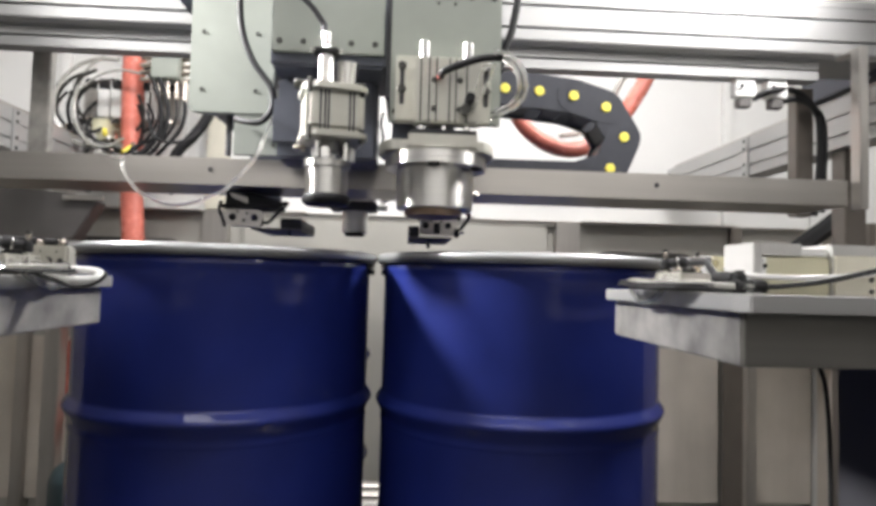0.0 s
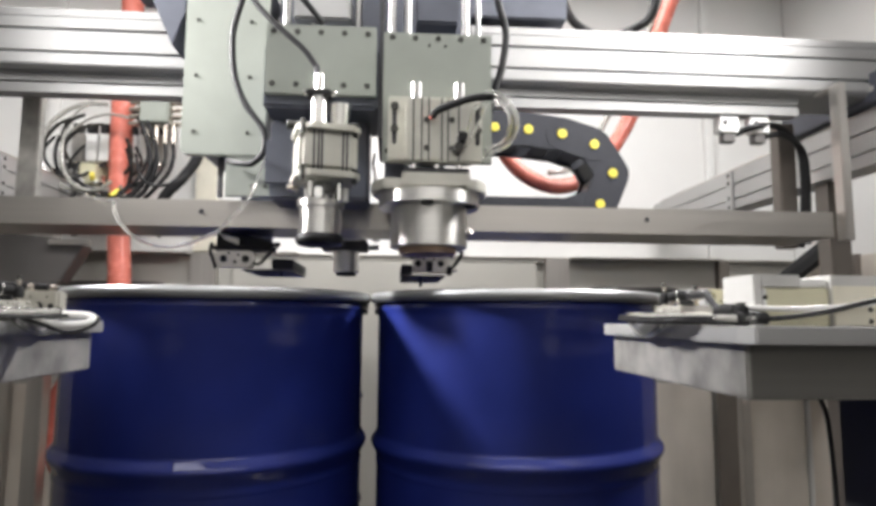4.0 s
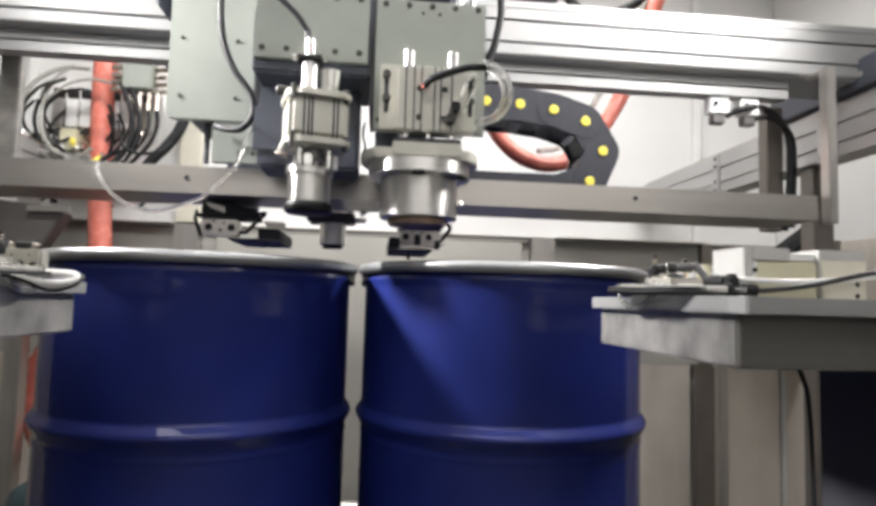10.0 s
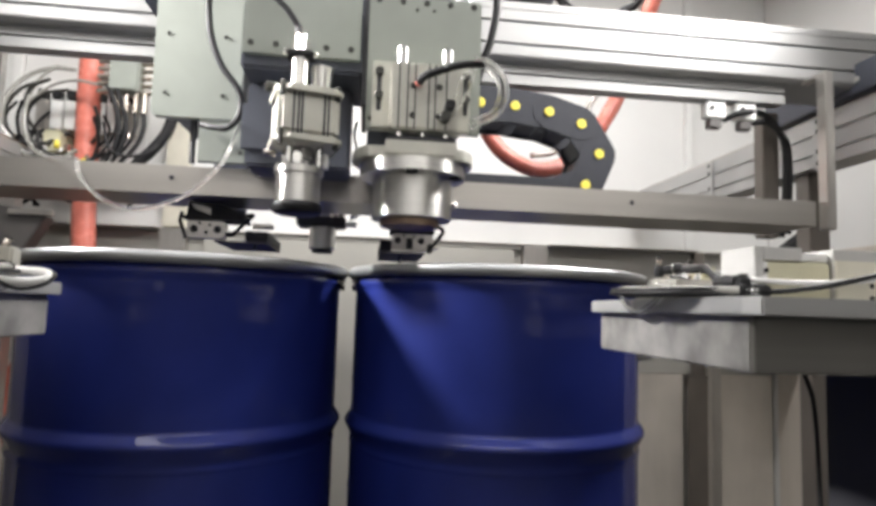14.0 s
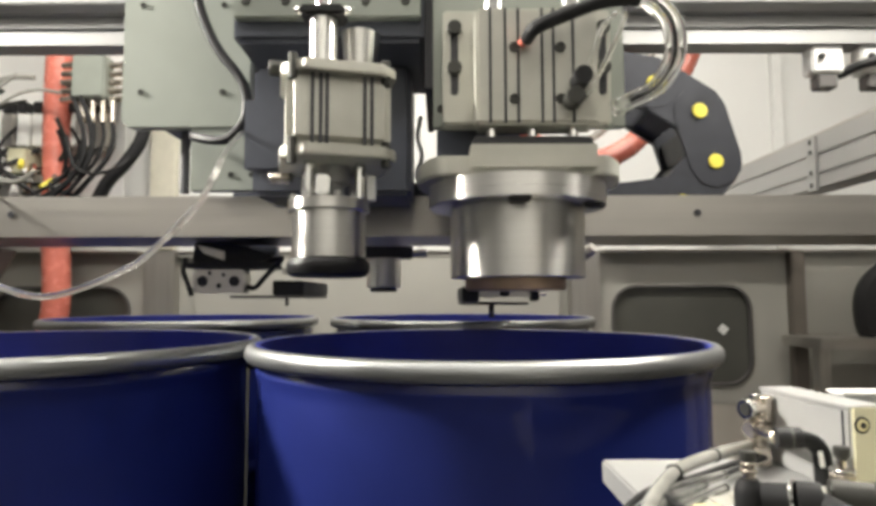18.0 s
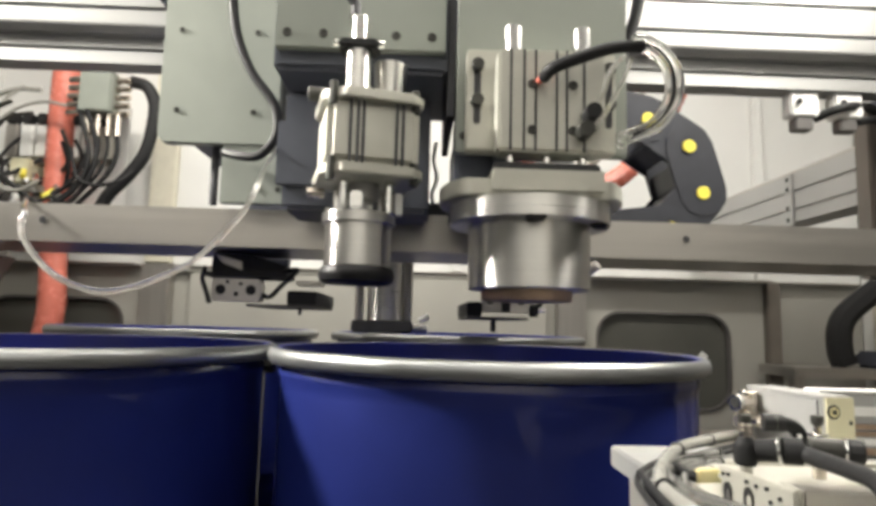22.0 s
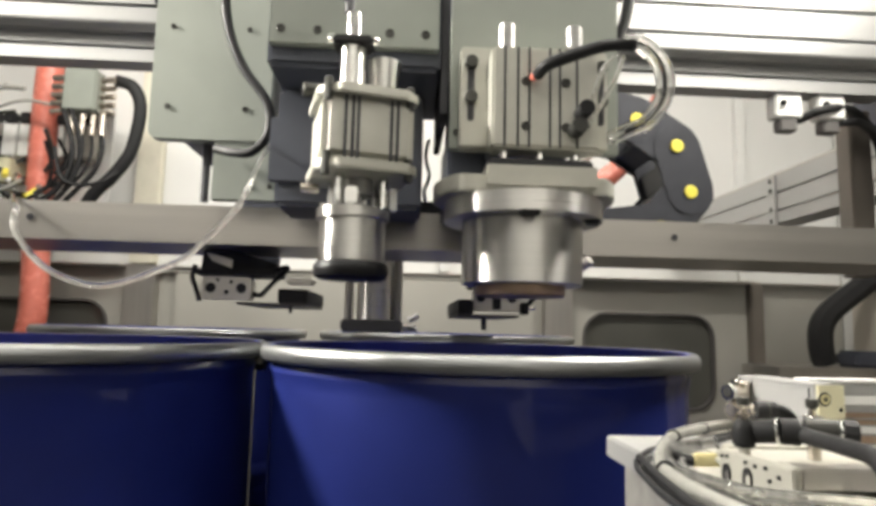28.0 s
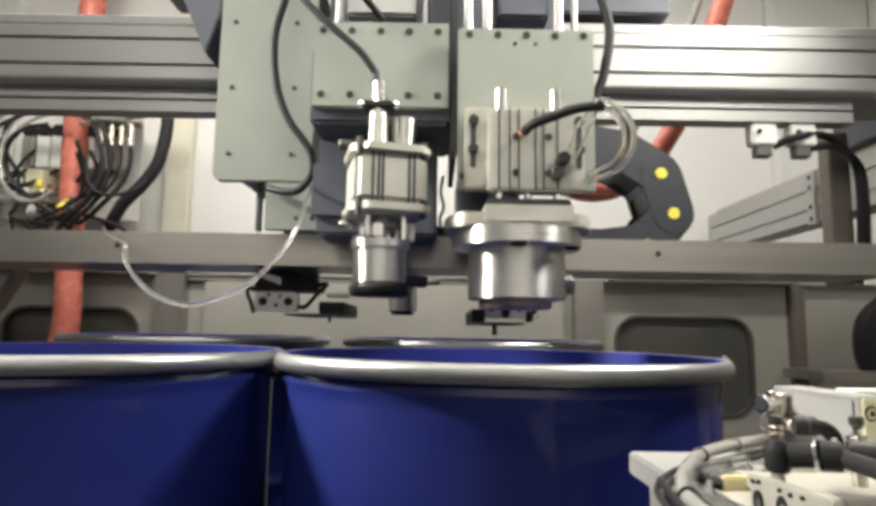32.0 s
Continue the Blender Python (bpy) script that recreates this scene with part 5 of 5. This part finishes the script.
    part("foot", rod((0.4215, -0.5755, T + 0.0053), (0.4215, -0.5755, -0.0275), 0.0034, 10), M["brass"], g)
    part("valve_body", rod((0.4215, -0.5755, -0.0278), (0.4215, -0.5755, -0.0195), 0.0056, 6), M["brass"], g, "hexagonal nickel body")
    part("washer", rod((0.4215, -0.5755, -0.0194), (0.4215, -0.5755, -0.0178), 0.0052, 16), M["chrome"], g)
    part("neck", rod((0.4215, -0.5755, -0.0178), (0.4215, -0.5755, -0.0141), 0.0019, 10), M["brass"], g)
    part("knob", bm_lathe([(0, -0.0142), (0.0020, -0.0142), (0.0034, -0.0124), (0.0034, -0.0094), (0.0028, -0.0086), (0, -0.0086)], s * 0.4215, -0.5755, 12), M["bolt"], g, "dark adjusting knob")
    part("barrel_arm", rod((0.4205, -0.578, -0.0240), (0.412, -0.5965, -0.0232), 0.0036, 10), M["brass"], g)
    br = part("barrel", rod((0.4025, -0.5968, -0.0217), (0.4166, -0.6024, -0.0217), 0.0056, 16), M["bolt"], g, "dark barrel")
    part("barrel_ring", rod((0.4166, -0.6024, -0.0217), (0.4180, -0.6030, -0.0217), 0.0060, 16), M["chrome"], br)
    part("barrel_end", rod((0.4180, -0.6030, -0.0217), (0.4245, -0.6058, -0.0218), 0.0060, 10), M["black"], br, "black knurled end")
    # coiled hoses on the top and over its edge
    c = thing("hose_coil", s * 0.42, -0.535, T, "loose coil of grey and black air hoses", "hose coil", "hose coils on the side tables")
    ring = [(0.466, -0.41, -0.046), (0.426, -0.44, -0.0455), (0.385, -0.48, -0.0455), (0.352, -0.536, -0.0465), (0.338, -0.576, -0.0475), (0.337, -0.611, -0.049), (0.344, -0.645, -0.0505), (0.362, -0.69, -0.0505), (0.392, -0.72, -0.0505)]
    arc = [(0.462, -0.422, -0.0505), (0.403, -0.468, -0.0505), (0.366, -0.494, -0.051), (0.337, -0.542, -0.051), (0.326, -0.584, -0.0515), (0.323, -0.613, -0.0525), (0.328, -0.645, -0.0535), (0.35, -0.69, -0.053), (0.395, -0.718, -0.053)]
    part("grey_hose", bm_tube(f(ring), 0.0041, 14), M["hosegrey"], c, "thick translucent grey hose")
    drift = lambda dx, dy, dz, w: f([(x + dx + w * math.sin(1.7 * q), y + dy + w * math.cos(2.1 * q), z + dz) for q, (x, y, z) in enumerate(arc)])
    part("black_hose", bm_tube(drift(0, 0, 0, 0.001), 0.0019, 8), M["black"], c, "thin black hose")
    if s > 0:
        part("black_hose", bm_tube(drift(0.005, -0.003, -0.001, 0.002), 0.0019, 8), M["black"], c, "thin black hose")
        part("black_hose", bm_tube(drift(0.003, -0.001, 0.0035, 0.0025)[3:], 0.002, 8), M["black"], c, "thin black hose")
    part("clear_hose", bm_tube(drift(0.012, -0.006, 0.002, 0.0015)[1:], 0.003, 10), M["wire"], c, "thin clear hose")
    part("clear_hose", bm_tube(f([(0.40, -0.485, -0.051), (0.368, -0.516, -0.05), (0.353, -0.545, -0.048), (0.345, -0.588, -0.0465), (0.353, -0.622, -0.046), (0.374, -0.635, -0.046), (0.40, -0.645, -0.046), (0.44, -0.66, -0.049)]), 0.003, 10), M["wire"], c, "clear hose across the clamp")
    part("clear_hose", bm_tube(f([(0.41, -0.49, -0.051), (0.375, -0.522, -0.051), (0.358, -0.555, -0.0505), (0.35, -0.60, -0.05), (0.358, -0.628, -0.0495), (0.376, -0.642, -0.0495), (0.40, -0.652, -0.0495), (0.44, -0.67, -0.0525)]), 0.0028, 10), M["wire"], c, "clear hose across the clamp")
    part("tag_lead", bm_tube(f([(0.3745, -0.5345, -0.0510), (0.3685, -0.528, -0.0500), (0.3675, -0.512, -0.0495), (0.376, -0.492, -0.0505)]), 0.0032, 8), M["black"], c, "black lead into the tag")
    part("sagging_hose", bm_tube(f([(0.358, -0.52, -0.0535), (0.3585, -0.53, -0.062), (0.3585, -0.545, -0.069), (0.3585, -0.565, -0.0725), (0.3585, -0.59, -0.069), (0.3585, -0.61, -0.062), (0.359, -0.625, -0.0535)]), 0.0034, 8), M["wire"], c, "clear hose sagging over the edge")
    for k, w in ((1, 0.0047), (2, 0.0051), (4, 0.0056)):
        a, b = Vector(f([ring[k]])[0]), Vector(f([ring[k + 1]])[0])
        part("cable_tie", bm_rod(a, a + (b - a).normalized() * 0.0016, w, 14), M["black"], c, "black cable tie")
    part("yellow_tag", turned(bx(0.3735, 0.3890, -0.5375, -0.5320, T + 0.0003, T + 0.0118, 0.0012), about(s * 0.381, -0.535, 0, 0, 0, s * -3)), M["tag"], c, "pale yellow plastic tag")
    # clamp bracket with two bores; its cylinder runs along the table's edge
    k = thing("clamp_bracket", s * 0.41, -0.56, T, "pale cast clamp bracket with two oval bores", "clamp", "clamps on the side tables")
    part("base", bm_poly([(s * x, y) for x, y in ((0.366, -0.60), (0.366, -0.542), (0.391, -0.5395), (0.395, -0.505), (0.42, -0.485), (0.50, -0.482), (0.56, -0.50), (0.56, -0.60))], "z", T, T + 0.0052, 0.001), M["pale"], k, "pale flat base plate")
    # upright cheek, set askew along the edge
    askew = about(s * 0.3679, -0.576, 0, 0, 0, s * 10.5)
    cb = lambda v0, v1, z0, z1, d0=0.0, d1=0.005, b=0.0008: turned(bx(0.3679 + d0, 0.3679 + d1, -0.576 - v1, -0.576 - v0, T + z0, T + z1, b), askew)
    hole = lambda v, z, r, k=1.0, d0=-0.0010, d1=-0.0001: turned(bm_poly([(-0.576 - v + r * math.cos(radians(20 * q)), T + z + k * r * math.sin(radians(20 * q))) for q in range(18)], "x", min(s * (0.3679 + d0), s * (0.3679 + d1)), max(s * (0.3679 + d0), s * (0.3679 + d1))), askew)
    ck = part("cheek", cb(0, 0.051, 0.0054, 0.0222), M["pale"], k, "pale cheek with bores")
    for v0, z, r in ((0.0062, 0.0105, 0.0030), (0.0215, 0.0112, 0.0032), (0.0375, 0.0070, 0.0022)):
        part("bore", hole(v0, z, r, 1.75), M["black"], ck)
        part("bore_lip", hole(v0 + 0.0014, z - 0.0012, r * 0.5, 2.1, -0.0014, -0.0011), M["umber"] if v0 < 0.02 else M["pale"], ck)
    for v0, z in ((0.003, 0.0190), (0.007, 0.0195), (0.0205, 0.0190), (0.027, 0.0185), (0.034, 0.0190), (0.0365, 0.0135), (0.0425, 0.0165), (0.046, 0.0105)):
        part("small_bore", hole(v0, z, 0.0010), M["black"], ck)
    part("riser", bx(0.385, 0.47, -0.562, -0.52, T + 0.0054, T + 0.012, 0.002), M["pale"], k)
    part("slide_rail", bx(0.395, 0.56, -0.535, -0.525, T + 0.0122, T + 0.016, 0.001), M["pale"], k)
    part("upper_plate", bx(0.381, 0.56, -0.610, -0.545, T + 0.0125, T + 0.0165, 0.0012), M["pale"], k, "pale flat plate")
    part("piston_bar", bx(0.3815, 0.56, -0.6255, -0.6112, T + 0.0125, T + 0.0222, 0.0010), M["steel"], k, "grey square piston bar")
    part("bar_head", bx(0.3785, 0.3814, -0.6265, -0.6104, T + 0.0054, T + 0.0228, 0.0010), M["pale"], k)
    bed = part("bed_plate", turned(bx(0.3800, 0.4100, -0.690, -0.6272, T + 0.0001, T + 0.0105, 0.0015), about(s * 0.38, -0.627, 0, 0, 0, s * 4)), M["pale"], k, "pale bed plate")
    for y in (-0.640, -0.655):
        part("bed_bore", rod((0.3806, y, T + 0.0055), (0.3780, y, T + 0.0055), 0.0022, 14), M["black"], bed)
    part("coupling", rod((0.391, -0.682, T + 0.016), (0.397, -0.71, T + 0.0155), 0.0072), M["black"], k, "black push coupling")
    part("coupling_ring", rod((0.3935, -0.693, T + 0.0159), (0.394, -0.6955, T + 0.0158), 0.008), M["bolt"], k)
    part("knuckle", rod((0.4, -0.712, T + 0.0005), (0.4, -0.712, T + 0.0205), 0.0075, 8), M["black"], k, "black swivel knuckle")
    part("knuckle_elbow", rod((0.39, -0.72, T + 0.008), (0.415, -0.705, T + 0.0095), 0.006), M["black"], k)
    part("knuckle_cap", rod((0.4, -0.712, T + 0.0205), (0.4, -0.712, T + 0.024), 0.005, 10), M["bolt"], k)
    part("outlet_nut", rod((0.411, -0.709, T + 0.009), (0.433, -0.7, T + 0.0085), 0.0066, 8), M["black"], k)
    part("white_pipe", bm_tube(f([(0.415, -0.685, -0.037), (0.418, -0.6999, -0.0388), (0.4646, -0.6999, -0.0398), (0.5206, -0.6999, -0.0369), (0.5729, -0.6999, -0.0312), (0.648, -0.6999, -0.0265)]), 0.003, 10), M["white"], k, "white plastic pipe")
    if s > 0:
        part("edge_hose", bm_tube(f([(0.345, -0.56, -0.0535), (0.350, -0.60, -0.0535), (0.36, -0.64, -0.0535), (0.373, -0.68, -0.0535), (0.392, -0.712, -0.052)]), 0.0034, 8), M["black"], k, "black hose along the edge")
    part("sight_tube", bm_tube(f([(0.352, -0.575, -0.0505), (0.365, -0.615, -0.0495), (0.378, -0.65, -0.0495), (0.388, -0.682, -0.047)]), 0.0034, 10), M["wire"], k, "clear air tube")


clamp_station(1)
clamp_station(-1)
eb = thing("guide_block", -0.40, -0.505, -0.0578, "pale cast guide block with three dark bores", "guide block")
gbk = part("block", bm_box(-0.424, -0.371, -0.512, -0.49, -0.0578, -0.0205, 0.003), M["pale"], eb, "pale cast block")
for x, r in ((-0.414, 0.0042), (-0.3945, 0.0058), (-0.3795, 0.0040)):
    part("bore", bm_rod((x, -0.5122, -0.0405), (x, -0.5138, -0.0405), r, 16), M["black"], gbk)
part("bore_lip", bm_rod((-0.3972, -0.5139, -0.0405), (-0.3972, -0.5145, -0.0405), 0.0046, 16), M["pale"], gbk)
for x in (-0.3845, -0.4045):
    part("small_bore", bm_rod((x, -0.5122, -0.0285), (x, -0.5132, -0.0285), 0.0012, 8), M["black"], gbk)
for x in (-0.412, -0.384):
    part("top_screw", bm_rod((x, -0.50, -0.0205), (x + 0.001, -0.50, -0.0125), 0.0052, 10), M["brass"], eb)
    part("screw_head", bm_rod((x + 0.001, -0.50, -0.0125), (x + 0.0015, -0.50, -0.0095), 0.0040, 10), M["bolt"], eb)
part("cross_pipe", bm_rod((-0.46, -0.498, -0.0128), (-0.392, -0.498, -0.0160), 0.0045, 12), M["black"], eb, "dark cross pipe")
hose("air_hose", "black air hose sagging over the table's edge", [(-0.56, -0.60, -0.0535), (-0.47, -0.605, -0.0505), (-0.407, -0.60, -0.0500), (-0.371, -0.60, -0.0535), (-0.341, -0.60, -0.0615), (-0.315, -0.60, -0.0705), (-0.292, -0.60, -0.0655), (-0.284, -0.595, -0.057), (-0.2865, -0.59, -0.0535)], 0.0022, M["black"])
hose("air_hose", "thick white air hose turning back at the table's edge", [(-0.50, -0.545, -0.0520), (-0.43, -0.550, -0.0518), (-0.372, -0.560, -0.0520), (-0.330, -0.570, -0.0512), (-0.304, -0.578, -0.0525), (-0.2935, -0.584, -0.0570), (-0.303, -0.588, -0.0620), (-0.328, -0.588, -0.0630), (-0.352, -0.582, -0.0600), (-0.372, -0.575, -0.0525), (-0.41, -0.572, -0.0520)], 0.0050, M["white"])
hose("air_hose", "black air hose rising from the swivel knuckle", [(0.428, -0.702, -0.0495), (0.4438, -0.7091, -0.0492), (0.4806, -0.7242, -0.0432), (0.5488, -0.7242, -0.0288), (0.6352, -0.7146, -0.0221), (0.72, -0.7, -0.03), (0.9, -0.66, -0.0515)], 0.0029, M["black"])
hose("air_hose", "black air hose rising from the swivel knuckle", [(-0.428, -0.702, -0.0495), (-0.45, -0.70, -0.0488), (-0.499, -0.70, -0.046), (-0.57, -0.70, -0.044), (-0.66, -0.69, -0.045), (-0.8, -0.66, -0.05)], 0.0029, M["black"])
sv = thing("solenoid_block", 0.49, -0.655, -0.0578, "cream solenoid block between two grey end pieces", "valve block")
part("end_piece", bm_box(0.4278, 0.4372, -0.6894, -0.628, -0.0578, -0.0032, 0.0008), M["greybox"], sv, "grey end piece")
part("cream_body", bm_box(0.4377, 0.5138, -0.6867, -0.6282, -0.0578, -0.0168, 0.002), M["cream"], sv, "translucent cream body")
part("top_rail", bm_box(0.4374, 0.4804, -0.6894, -0.628, -0.0165, -0.0032, 0.0008), M["greybox"], sv)
part("top_rail", bm_box(0.4809, 0.5138, -0.6849, -0.6282, -0.0165, -0.0077, 0.0015), M["white"], sv)
part("end_piece", bm_box(0.5142, 0.5691, -0.6894, -0.628, -0.0578, -0.0032, 0.0008), M["greybox"], sv, "grey end piece")
part("end_cover", bm_box(0.5155, 0.5677, -0.6916, -0.6896, -0.0568, -0.0145, 0.0008), M["ivory"], sv, "pale cover plate")
part("screw_plate", bm_box(0.4379, 0.4426, -0.6887, -0.6869, -0.0379, -0.0181, 0.0005), M["white"], sv)
for z in (-0.0275, -0.0541):
    part("screw", bm_rod((0.4402, -0.6887, z), (0.4402, -0.6907, z), 0.0024, 10), M["black"], sv)
for x, z in ((0.5556, -0.0397), (0.5556, -0.0523)):
    part("screw", bm_rod((x, -0.6916, z), (x, -0.6927, z), 0.0028, 10), M["bolt"], sv)
hose("power_cable", "black cable hanging from the table apron", [(0.63, -0.45, -0.12), (0.648, -0.449, -0.135), (0.667, -0.447, -0.165), (0.68, -0.444, -0.21), (0.686, -0.443, -0.35), (0.69, -0.442, -0.8), (0.70, -0.44, -1.12)], 0.0032, M["black"])


# ---- what moves ----
def motions():
    times = sorted({t for t, _ in SLIDE} | {t for t, _ in BACK})
    for ob in MOVE_BEAM:
        o = ORIGIN[ob.name]
        walk(ob, [(t, pose(o.x, o.y + d, Z0 + o.z)) for t, d in BACK])
    for ob in MOVE_CARRIAGE:
        o = ORIGIN[ob.name]
        walk(ob, [(t, pose(o.x + along(SLIDE, t), o.y + along(BACK, t), Z0 + o.z)) for t in times])
    o = ORIGIN[hr.name]
    walk(hr, [(t, pose(o.x + 0.12 * along(SLIDE, t), o.y, Z0 + o.z)) for t, _ in SLIDE])
    o = ORIGIN[ln.name]
    every = sorted(set(times) | {t for t, _ in LANCE})
    walk(ln, [(t, pose(o.x + along(SLIDE, t), o.y + along(BACK, t), Z0 + o.z + along(LANCE, t))) for t in every])
    o = ORIGIN[cc.name]
    steps = [0.0, 14.9] + [15.0 + 0.2 * k for k in range(11)] + [32.0]
    shapes = [(t, chain_joints(along(SLIDE, t), len(LINKS))) for t in steps]
    for k, (lk, dy) in enumerate(LINKS):
        walk(lk, [(t, pose(js[k][0] - o.x, dy, js[k][1] - o.z, 0, js[k][2], 0)) for t, js in shapes])


motions()
